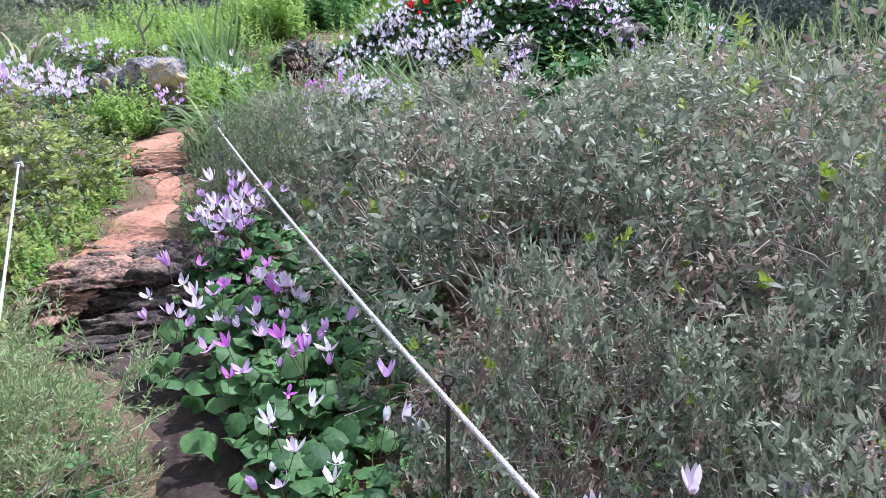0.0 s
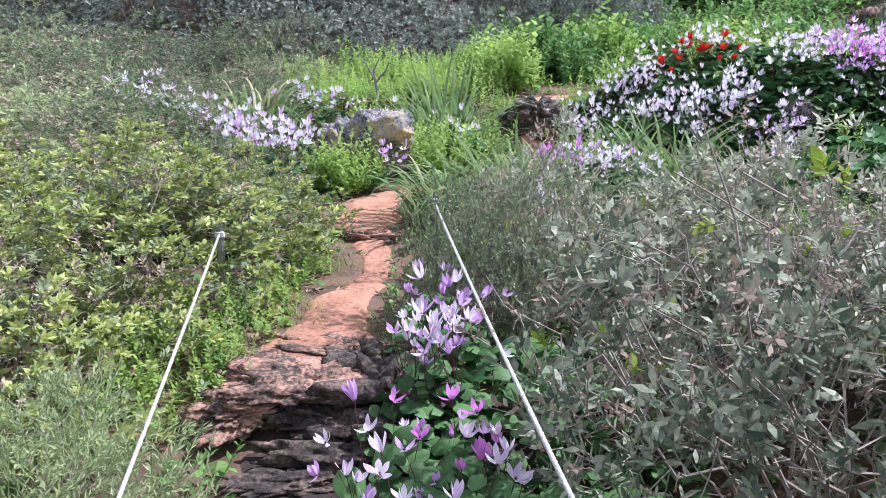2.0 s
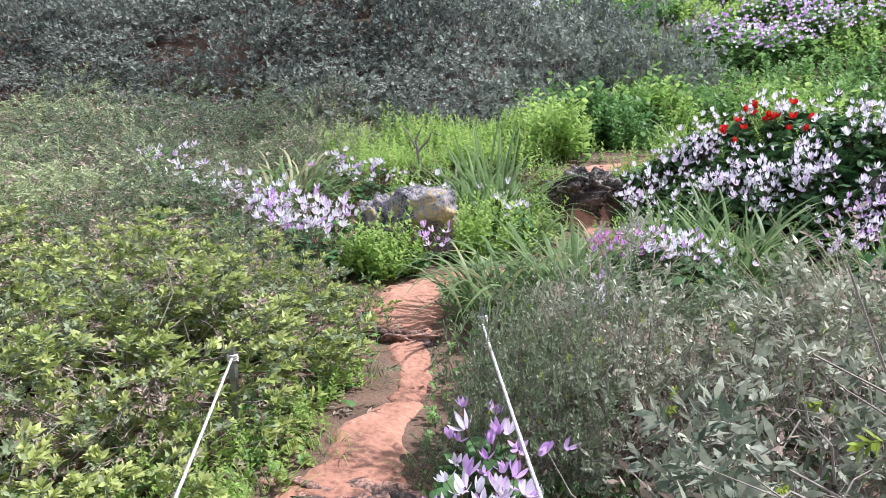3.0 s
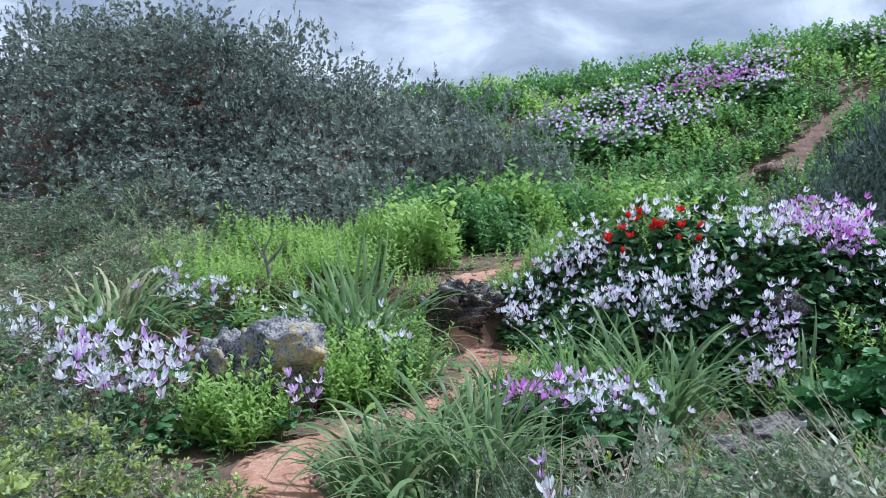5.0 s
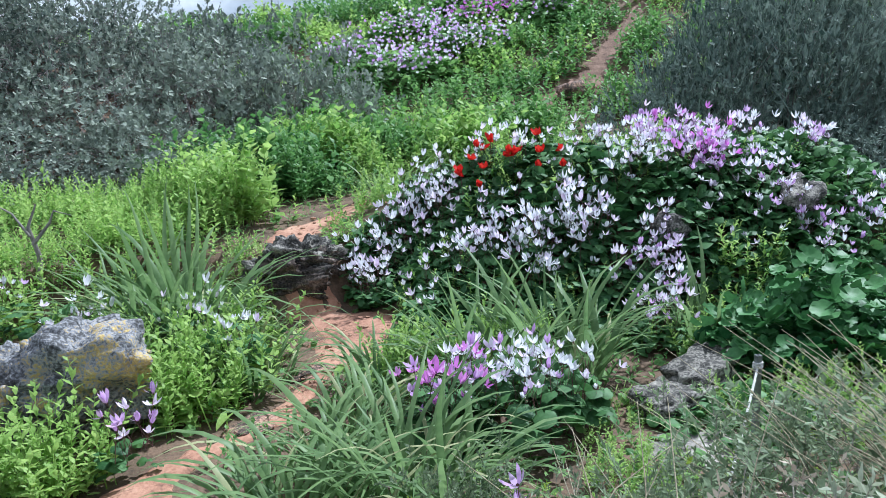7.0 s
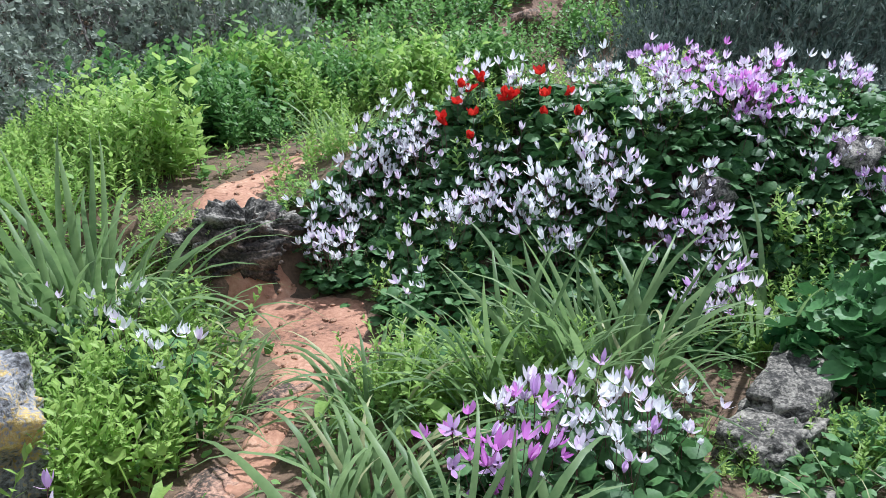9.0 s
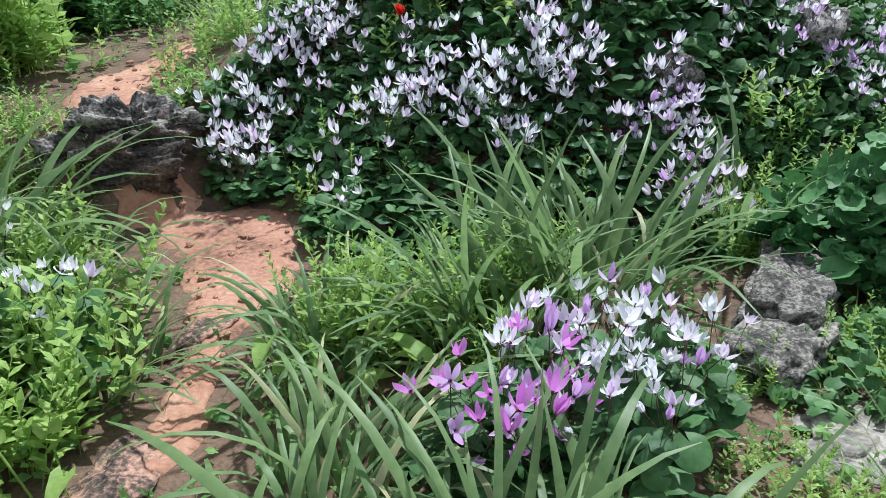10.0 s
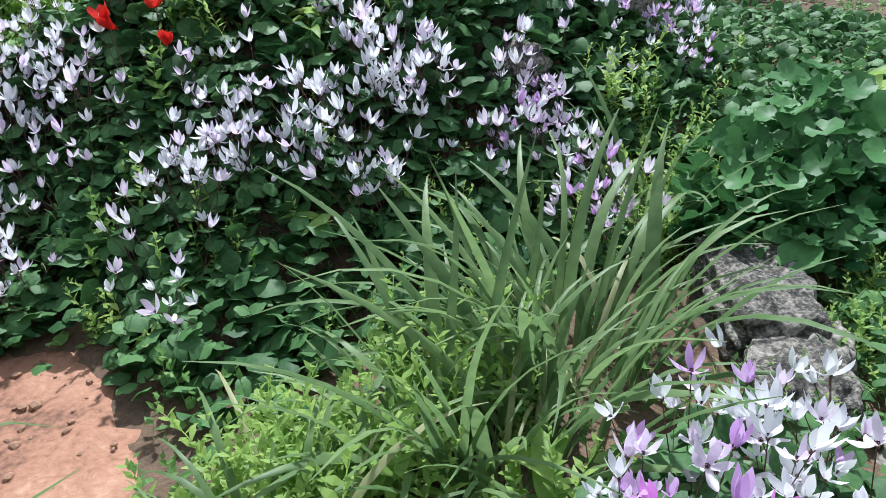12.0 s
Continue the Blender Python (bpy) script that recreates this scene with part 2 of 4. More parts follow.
# ---------------------------------------------------------------- ground
def smooth_step(a, b, x):
    t = np.clip((x - a) / (b - a), 0, 1)
    return t * t * (3 - 2 * t)


def rolling(x, y):
    """A gentle unevenness of the soil."""
    return (np.sin(1.7 * x + 0.6 * y) * np.sin(1.3 * y - 0.4 * x) * 0.03 + np.sin(4.1 * x + 1.2) * np.sin(3.7 * y + 0.5) * 0.012
            + np.sin(11 * x + 3 * np.sin(2.3 * y)) * np.sin(9.7 * y + 2 * np.sin(3.1 * x)) * 0.004)


def ground(x, y):
    """Height of the ground in metres."""
    x, y = np.asarray(x, float), np.asarray(y, float)
    z = 0.10 * smooth_step(2.7, 3.2, y)
    z = z + np.interp(y, (8.4, 10.2, 11.5, 12.5, 14.5, 17.0, 20.0, 24.0, 40.0, 400.0), (0, 0.14, 0.28, 0.5, 1.1, 2.0, 3.1, 3.3, 1.5, 0.0))
    far = smooth_step(11, 19, y) * (1 - smooth_step(26, 60, y))
    z = z + far * 0.14 * np.clip(x, -6, 9)
    z = z + 1.95 * np.exp(-((x + 7.8) / 3.4) ** 2 - ((y - 15.5) / 2.6) ** 2)
    z = z + 2.0 * np.exp(-((x + 16.0) / 4.5) ** 2 - ((y - 13.5) / 3.0) ** 2)
    q = np.sqrt(((x - 1.3) / 2.5) ** 2 + ((y - 8.9) / 1.9) ** 2)
    z = z + 0.86 * smooth_step(1.04, 0.40, q)
    z = z + 0.25 * smooth_step(-2.6, -5.5, x) * smooth_step(2, 5, y) * smooth_step(40, 15, y)
    z = z + 0.2 * smooth_step(2.0, 4.5, x) * smooth_step(40, 6, y)
    z = z + 0.36 * smooth_step(8.4, 8.75, y + 0.25 * np.sin(3 * x)) * smooth_step(0.2, -0.9, x) * smooth_step(-5.0, -3.2, x) * (1 - smooth_step(10.0, 13.0, y))
    return z + rolling(x, y) * smooth_step(60, 20, np.hypot(x, y - 8))


def on_ground(x, y, up=0.0):
    return (float(x), float(y), float(ground(x, y)) + up)


def ground_sheet():
    xs = np.concatenate([-np.geomspace(13, 900, 26)[::-1], np.linspace(-12.8, 12.8, 180), np.geomspace(13, 900, 26)])
    ys = np.concatenate([-np.geomspace(3.2, 900, 24)[::-1], np.linspace(-3, 26, 200), np.geomspace(26.4, 900, 24)])
    X, Y = np.meshgrid(xs, ys)
    V = np.stack([X, Y, ground(X, Y)], 2).reshape(-1, 3)
    nx, ny = len(xs), len(ys)
    i = (np.arange(ny - 1)[:, None] * nx + np.arange(nx - 1)).ravel()
    F = np.stack([i, i + 1, i + nx + 1, i + nx], 1)
    ob = new("ground", quads_mesh("ground", V, F, [SOIL], smooth=True))
    return tagged(ob, "dark humus soil under shrubs and herbs", "ground", kind="structure")


ground_sheet()

# the trodden path: x, y, half width
PATH = [(0.1, -2.0, .35), (-0.1, 0.0, .3), (-0.42, 1.2, .14), (-0.72, 2.0, .16), (-1.2, 2.75, .2), (-1.42, 3.2, .22), (-1.5, 3.6, .17), (-1.6, 4.1, .11), (-1.66, 4.5, .1), (-1.92, 5.0, .14),
        (-2.12, 5.45, .19), (-2.25, 5.85, .16), (-2.0, 6.2, .09), (-1.62, 6.6, .1), (-1.45, 7.05, .08), (-1.24, 7.5, .18), (-1.16, 7.85, .25), (-1.42, 8.3, .17), (-1.62, 8.8, .15), (-1.42, 9.35, .14), (-1.0, 9.95, .11),
        (-0.62, 10.6, .1), (-0.35, 11.2, .1), (0.1, 12.2, .1), (0.5, 13.2, .12), (1.15, 14.0, .2), (1.95, 14.2, .26), (2.75, 14.7, .28), (3.35, 15.2, .26), (4.1, 16.1, .22), (5.0, 17.2, .14)]


def path_line(step=0.05):
    P = np.array(PATH)
    d = np.r_[0, np.cumsum(np.hypot(*np.diff(P[:, :2], axis=0).T))]
    s = np.arange(0, d[-1], step)
    out = np.stack([np.interp(s, d, P[:, k]) for k in range(3)], 1)
    for _ in range(6):
        out[1:-1] = (out[:-2] + 2 * out[1:-1] + out[2:]) / 4
    return out


LINE = path_line()


def from_path(x, y):
    """Metres from the path's edge; negative on it."""
    x, y = np.atleast_1d(x), np.atleast_1d(y)
    d = np.hypot(x[:, None] - LINE[None, ::3, 0], y[:, None] - LINE[None, ::3, 1]) - LINE[None, ::3, 2]
    return d.min(1)


def footpath(line, mat, label):
    n, across = len(line), 13
    way = np.gradient(line[:, :2], axis=0); way /= np.linalg.norm(way, axis=1)[:, None]
    side = np.stack([-way[:, 1], way[:, 0]], 1)
    u = np.linspace(-1, 1, across)
    rng = np.random.default_rng(5)
    wob = np.convolve(rng.normal(0, 1, n + 8), np.ones(9) / 9, "valid")[:n] * 0.09
    drift = np.convolve(rng.normal(0, 1, n + 4), np.ones(5) / 5, "valid")[:n] * 0.05
    reach = u * (line[:, None, 2] * 1.25 + wob[:, None]) + drift[:, None]
    X = line[:, None, 0] + side[:, None, 0] * reach
    Y = line[:, None, 1] + side[:, None, 1] * reach
    Z = ground(X, Y) + 0.016 - 0.04 * np.abs(u) ** 6 + rng.normal(0, 0.0025, X.shape) + 0.016 * np.abs(u) * np.sin(X * 23 + 3 * np.sin(Y * 17)) * np.sin(Y * 19 + 2 * np.sin(X * 13))
    V = np.stack([X, Y, Z], 2).reshape(-1, 3)
    i = (np.arange(n - 1)[:, None] * across + np.arange(across - 1)).ravel()
    F = np.stack([i, i + across, i + across + 1, i + 1], 1)
    ob = new("path", quads_mesh("path", V, F, [mat], smooth=True))
    tagged(ob, label, "path", kind="structure")


# the near stretch has the shrubs' shade painted into its brown
footpath(LINE[LINE[:, 1] < 2.95], SHADED_BROWN_EARTH, "narrow path of dark brown earth, darkened further for the shrubs' shade")
footpath(LINE[(LINE[:, 1] > 2.85) & (LINE[:, 1] < 11.5)], RED_EARTH, "trodden path of bare reddish-orange earth between plants")
footpath(LINE[LINE[:, 1] > 13.3], FAR_EARTH, "reddish earth path climbing the far hillside")


# ---------------------------------------------------------------- stones
def stone_mesh(name, size, mat, seed, rough=0.3, detail=4, strata=0.0, low=-0.3, hollow=0.0, box=0.0):
    """A weathered stone; strata: how far its beds stand proud of one another; hollow: how deep its front is undercut; box: how blocky."""
    bm = bmesh.new()
    bmesh.ops.create_icosphere(bm, subdivisions=detail, radius=0.5)
    for v in bm.verts:
        p = v.co * 2
        s = 1 + rough * noise.fractal(p * 1.3 + Vector((seed * 7.1, 0, 0)), 1.0, 2.0, 6) + rough * 0.5 * noise.noise(p * 4 + Vector((0, seed * 3.3, 0)))
        s += rough * 0.22 * noise.noise(p * 8 + Vector((seed, 0, 2))) + rough * 0.14 * noise.noise(p * 17)
        s -= rough * 0.6 * abs(noise.noise(p * 2.5 + Vector((seed, 5, 0))))
        if strata:
            s += strata * noise.cell(Vector((seed, 3.0, 4.5 * (p.z + 0.25 * noise.noise(p * 2)))))
        flat = s
        if hollow and p.y < 0.3 and p.z < 0.25:
            flat -= hollow * min(1, (0.25 - p.z) * 2) * min(1, (0.3 - p.y) * 1.5) * (0.5 + 0.5 * max(0, noise.noise(p * 1.7 + Vector((seed, 1, 1))) + 0.6))
        v.co = v.co / max(abs(p.x), abs(p.y), abs(p.z)) ** box
        v.co = Vector((v.co.x * size[0] * s, v.co.y * size[1] * flat, max(v.co.z, low) * size[2] * s))
    for f in bm.faces:
        f.smooth = True
    me = bpy.data.meshes.new(name); bm.to_mesh(me); bm.free()
    me.materials.append(mat)
    return me


def stone(name, at, size, mat, seed, label, turn=0, rough=0.3, detail=4, strata=0.0, low=-0.3, hollow=0.0, box=0.0):
    ob = new(name, stone_mesh(name, size, mat, seed, rough, detail, strata, low, hollow, box))
    ob.matrix_world = pose(*at, 0, 0, turn)
    return tagged(ob, label, "rock")


def ledge(at, label, turn, beds):
    """A ledge of rock beds, each a part: beds of (x, y, z, length, depth, height, material, seed, turn)."""
    root = thing("rock_ledge", on_ground(*at), label, "rock", "rock ledges")
    root.matrix_world = pose(*on_ground(*at), 0, 0, turn)
    for x, y, z, long, deep, high, mat, seed, spin in beds:
        part("bed", stone_mesh("bed", (long, deep, high), mat, seed, 0.62, 5, 0.10, -0.4, 0.25, 0.6), root, at=pose(x, y, z, 0, 0, spin))


stone("boulder", on_ground(-2.46, 6.58, 0.30), (0.62, 0.48, 0.54), LICHEN_STONE, 2, "grey limestone boulder with orange lichen among flowers", 6, 0.30, 5, 0.05, -0.5, 0.7, 0.35)
stone("boulder", on_ground(-2.78, 6.62, 0.22), (0.44, 0.40, 0.44), LICHEN_STONE, 23, "low grey limestone boulder with lichen beside a larger one", -12, 0.40, 5, 0.08, -0.5, 0.6, 0.3)
ledge((-1.22, 2.90), "jagged dark rock ledge that steps up the path", 18, [
    (0.0, 0.04, 0.02, .56, .28, .20, DARK_ROCK, 5, 0), (-.08, .12, .11, .54, .26, .10, LEDGE_STONE, 31, 6), (.2, .10, .08, .40, .28, .18, DARK_ROCK, 9, -14),
    (-.30, .0, .07, .24, .20, .10, LEDGE_STONE, 8, 20), (.06, -.16, -.01, .46, .16, .11, DARK_ROCK, 33, -6), (-.06, -.28, -.02, .36, .12, .07, DARK_ROCK, 35, 10), (.26, -.08, .03, .28, .2, .14, DARK_ROCK, 37, 30)])
ledge((-1.42, 3.36), "flat pinkish rock lip across the red path", 6, [
    (0.0, 0.0, -.01, .60, .18, .08, LEDGE_STONE, 10, 0), (-.16, -.12, -.01, .36, .22, .06, LEDGE_STONE, 41, 25), (.2, -.08, .0, .28, .2, .10, DARK_ROCK, 42, -8)])
ledge((-1.93, 4.92), "low stone edge lying across the red path", 15, [(0, 0, 0, .44, .14, .09, LEDGE_STONE, 11, 0), (.12, -.08, -.01, .24, .14, .07, DARK_ROCK, 43, 12)])
ledge((-1.50, 8.46), "dark mottled limestone outcrop stepping up the path", -12, [
    (0.0, 0.02, 0.03, .32, .26, .26, LIMESTONE, 3, 0), (.1, -.02, .0, .24, .18, .16, DARK_ROCK, 45, 10), (-.16, .06, .04, .22, .22, .15, LIMESTONE, 46, -20), (-.12, -.06, -.05, .28, .18, .22, DARK_ROCK, 49, -12),
    (.17, .08, .04, .2, .18, .12, LIMESTONE, 47, 25), (.04, -.1, -.1, .26, .12, .14, DARK_ROCK, 48, 4), (-.24, -.02, -.06, .22, .2, .2, LIMESTONE, 55, -8), (.0, -.13, -.14, .36, .12, .2, DARK_ROCK, 56, 0)])
stone("step_stone", on_ground(-1.46, 7.12, 0.0), (0.34, 0.13, 0.07), LEDGE_STONE, 52, "pale flat stone sill across the red path", 25, 0.4, 4)
stone("step_stone", on_ground(-1.74, 6.52, 0.0), (0.3, 0.2, 0.07), LEDGE_STONE, 53, "pale flat stone bedded beside the red path", 60, 0.4, 4)
stone("limestone_slab", on_ground(0.46, 6.46, 0.06), (0.58, 0.28, 0.20), LIMESTONE, 6, "pitted pale grey limestone block beside flowers", 38, 0.20, 5, 0.07, -0.4, 0.2, 0.8)
stone("limestone_slab", on_ground(0.20, 6.24, 0.03), (0.42, 0.26, 0.17), LIMESTONE, 61, "weathered grey limestone block low in the grass", 25, 0.22, 5, 0.07, -0.4, 0.2, 0.8)
stone("limestone_slab", on_ground(0.02, 5.84, -0.01), (0.54, 0.34, 0.07), PALE_STONE, 7, "flat pale limestone slab low in the grass", 10, 0.45, 5)
stone("limestone_slab", on_ground(-0.62, 5.22, 0.03), (0.42, 0.24, 0.2), LIMESTONE, 62, "flat grey limestone slab behind lilac cyclamens", 0, 0.35, 4)
stone("limestone_rock", on_ground(0.80, 7.58, 0.10), (0.34, 0.22, 0.26), LIMESTONE, 12, "small grey limestone rock amid white cyclamens", 0, 0.35, 4)
stone("limestone_rock", on_ground(1.8, 7.7, 0.10), (0.5, 0.3, 0.3), LIMESTONE, 13, "grey limestone rock partly hidden by cyclamens", 40, 0.35, 4)
stone("step_stone", on_ground(2.7, 14.5, 0.05), (0.9, 0.4, 0.3), LEDGE_STONE, 15, "brown stone step in the climbing path", 30, 0.4, 3)
stone("step_stone", on_ground(1.35, 13.5, 0.05), (0.8, 0.4, 0.25), LEDGE_STONE, 16, "dark stone step in the climbing path", 20, 0.4, 3)


def pebbles(count=320):
    rng = np.random.default_rng(11)
    kinds = []
    for k in range(4):
        bm = bmesh.new()
        bmesh.ops.create_icosphere(bm, subdivisions=1, radius=0.5)
        for v in bm.verts:
            v.co = Vector((v.co.x * 1.2, v.co.y * 0.9, v.co.z * 0.6)) * (1 + 0.5 * noise.noise(v.co * 3 + Vector((k * 9, 0, 0))))
        me = bpy.data.meshes.new("pebble"); bm.to_mesh(me); bm.free(); me.materials.append(PEBBLE_STONE)
        kinds.append(me)
    near = LINE[(LINE[:, 1] > 6.9) & (LINE[:, 1] < 11.2)]
    for _ in range(count):
        p = near[rng.integers(len(near))]
        x, y = p[0] + rng.uniform(-1, 1) * p[2] * 1.1, p[1] + rng.uniform(-.1, .1)
        s = 0.010 + 0.036 * rng.random() ** 4
        ob = new("pebble", kinds[rng.integers(4)])
        ob.matrix_world = Matrix.LocRotScale(on_ground(x, y, 0.014 + s * 0.15), Euler((0, 0, rng.uniform(0, 6.3))), (s, s, s))
        tagged(ob, "small reddish pebble lying on the earth path", "pebble", "pebbles on the path")


# ---------------------------------------------------------------- plant templates
def sprig(leaves, length, leaf_long, leaf_wide, rng, spread=55, index=0, twig=1, rows=2, tip=None, thick=0.0022, tip_from=0.72):
    """A twig along z that carries leaves; tip: another material for the topmost ones."""
    bend = rng.normal(0, 0.12, 2) * length
    pts = [(bend[0] * t * t, bend[1] * t * t, length * t) for t in (0, 0.5, 1)]
    out = [tube(pts, (thick, thick * 0.8, thick * 0.5), 3, twig) if rows > 2 else ribbon(pts, (thick * 2, thick * 1.6, thick), (1, 0, 0), twig)]
    for k in range(leaves):
        t = 0.25 + 0.75 * (k + 0.5) / leaves
        one = leaf(leaf_long * rng.uniform(.75, 1.2), leaf_wide * rng.uniform(.8, 1.2), 0.2, rng.uniform(0, .3), index if tip is None or t < tip_from else tip, rows)
        up = spread * (1 - 0.55 * t)
        out.append(turned(one, 90 - up + rng.normal(0, 12), 0, k * 137.5 + rng.normal(0, 20), (bend[0] * t * t, bend[1] * t * t, length * t)))
    return joined(*out)


def dome(rng, n, lump, seed, shell=0.3, low=-0.15):
    """n places in a lumpy half dome of radius 1, most of them near its skin, with the way out."""
    d = rng.normal(0, 1, (n * 3, 3)); d /= np.linalg.norm(d, axis=1)[:, None]
    d = d[d[:, 2] > low][:n]
    r = np.array([1 + lump * noise.noise(Vector(v) * 2.3 + Vector((seed * 5.3, 0, 0))) + lump * 0.6 * noise.noise(Vector(v) * 5 + Vector((0, seed * 3.1, 0))) for v in d])
    r *= 1 - shell * rng.random(len(d)) ** 1.6
    return d * r[:, None], d


def tufted(rng, n, lump, seed, tufts, spread):
    """n places gathered in tufts over a lumpy half dome, with the way out of each tuft."""
    C, d = dome(rng, tufts, lump, seed, 0.22, -0.05)
    pick = rng.integers(len(C), size=n)
    off = rng.normal(0, 1, (n, 3)); off /= np.linalg.norm(off, axis=1)[:, None]
    reach = rng.random(n) ** 0.5
    wide = spread * rng.uniform(.6, 1.4, len(C))
    return C[pick] + off * (reach * wide[pick])[:, None], d[pick] * 0.7 + off * 0.8


def crooked(rng, a, b, w, bends=4, kink=0.12):
    """A bare crooked twig from a to b."""
    t = np.linspace(0, 1, bends + 1)
    P = a + (b - a) * t[:, None]
    P[1:-1] += rng.normal(0, kink * np.linalg.norm(b - a), (bends - 1, 3))
    return tube(P, w * (1 - 0.75 * t), 4)


def shrub_meshes(seed, templates, mats, count, lump=0.3, size=1.0, stems=40, bark=TWIG, shell=0.3, lean=0.5, thick=0.012, twigs=0, rise=0.5, tufts=0, spread=0.16, loose=0.35):
    """The foliage and the branches of a shrub about 1 m in radius and 1 m high; tufts: how many sprays its leaves gather in."""
    rng = np.random.default_rng(seed)
    pieces = []
    for tpl, share in templates:
        n = int(count * share)
        P, d = dome(rng, n, lump, seed, shell)
        if tufts:
            m = int(n * loose)
            Q, e = tufted(rng, n - m, lump, seed, tufts, spread)
            P, d = np.concatenate([P[:m] * 0.88, Q]), np.concatenate([d[:m], e])
        P[:, 2] = np.maximum(P[:, 2], 0.02)
        up = d * 0.8 + np.array((0, 0, rise))
        pieces.append(strew(tpl, P, turns(rng, len(P), up, lean), size * rng.uniform(.7, 1.3, len(P))))
    foliage = quads_mesh("foliage", *joined(*pieces)[:2], mats, joined(*pieces)[2])
    P, d = dome(rng, stems + twigs, lump, seed, 0.12, 0.05)
    wood = []
    for k, p in enumerate(P):
        if k < stems:
            wood.append(crooked(rng, np.array((*rng.normal(0, 0.08, 2), -0.05)), p, thick, 5, 0.06))
            continue
        foot = p * rng.uniform(.68, .9)
        way = rng.normal(0, 1, 3) * (0.12, 0.12, 0.08) + foot * 0.14
        wood.append(crooked(rng, foot, foot + way, thick * rng.uniform(.3, .55)))
        if k % 2:
            wood.append(crooked(rng, foot + way * 0.5, foot + way * 0.5 + rng.normal(0, .06, 3), thick * 0.22, 3))
    V, F, I = joined(*wood)
    return foliage, quads_mesh("branchwork", V, F, [bark], I)


def plant_shrub(name, meshes, at, size, label, category, group, turn=0.0):
    root = thing(name, at, label, category, group)
    root.matrix_world = Matrix.LocRotScale(at, Euler((0, 0, turn)), size)
    tagged(part("foliage", meshes[0], root), kind="stuff")
    tagged(part("branchwork", meshes[1], root), kind="stuff")
    return root


rng = np.random.default_rng(3)
grey_a = sprig(8, 0.07, 0.043, 0.019, rng, 75, 0, 1, 2, None, 0.0024)
grey_b = sprig(6, 0.10, 0.032, 0.014, rng, 80, 3, 1, 2)
grey_lime = sprig(9, 0.06, 0.04, 0.019, rng, 60, 2, 1, 2)
GREY = [shrub_meshes(20 + k, [(grey_a, .76), (grey_b, .22), (grey_lime, .016)], [GREY_LEAF, TWIG, LIME_LEAF, TAN_LEAF], 1750, 0.5, 1.0, 60, TWIG, 0.32, 0.7, 0.009, 420, 0.2, 60, 0.135, 0.22) for k in range(3)]
yel_a = sprig(13, 0.075, 0.048, 0.021, rng, 62, 0, 1, 2, 2, 0.0022, 0.45)
yel_b = sprig(9, 0.10, 0.040, 0.017, rng, 65, 0, 1, 1)
yel_c = sprig(9, 0.08, 0.036, 0.015, rng, 65, 3, 1, 1)
YELLOW = [shrub_meshes(30 + k, [(yel_a, .64), (yel_b, .2), (yel_c, .16)], [OLIVE_LEAF, TWIG, YELLOW_LEAF, TAN_LEAF], 1500, 0.5, 1.05, 40, TWIG, 0.3, 0.4, 0.008, 200, 0.5, 70, 0.14, 0.3) for k in range(3)]
fea = sprig(16, 0.20, 0.045, 0.010, rng, 55, 0, 0, 1, None, 0.0024)
FEATHER = [shrub_meshes(40 + k, [(fea, 1.0)], [FEATHER_LEAF], 1250, 0.5, 1.0, 30, TWIG, 0.3, 0.6, 0.007, 90, 0.5, 45, 0.18, 0.35) for k in range(2)]
MIST = [shrub_meshes(45 + k, [(fea, .4), (yel_b, .35), (grey_b, .25)], [FEATHER_LEAF if k == 1 else SAGE_LEAF, TWIG, LIME_LEAF, TAN_LEAF], 640, 0.55, 1.3, 20, TWIG, 0.3, 0.6, 0.006, 110, 0.5, 40, 0.2, 0.35) for k in range(3)]
drk = sprig(8, 0.08, 0.062, 0.036, rng, 70, 0, 1, 1)
drk2 = sprig(6, 0.12, 0.050, 0.030, rng, 70, 0, 1, 1)
DARK = [shrub_meshes(50 + k, [(drk, .65), (drk2, .35)], [DARK_LEAF, DARK_TWIG], 680, 0.7, 1.12, 14, DARK_TWIG, 0.22, 0.6, 0.014, 120, 0.3, 38, 0.24, 0.4) for k in range(5)]
bro = sprig(12, 0.24, 0.06, 0.012, rng, 35, 0, 0, 1, None, 0.003)
BROOM = [shrub_meshes(60 + k, [(bro, .45), (drk, .55)], [BROOM_LEAF, DARK_TWIG], 1700, 0.4, 0.8, 20, DARK_TWIG, 0.2, 0.6, 0.01, 10) for k in range(2)]
OLIVE = [shrub_meshes(70 + k, [(yel_b, .62), (grey_a, .3), (grey_lime, .02), (bro, .06)], [SAGE_LEAF, TWIG, LIME_LEAF], 1350, 0.5, 1.1, 30, TWIG, 0.3, 0.7, 0.008, 160, 0.3, 70, 0.17, 0.4) for k in range(2)]
THIN_BROOM = shrub_meshes(66, [(bro, 1.0)], [FEATHER_LEAF, TWIG], 700, 0.35, 1.0, 30, TWIG, 0.6, 0.25, 0.006, 60)

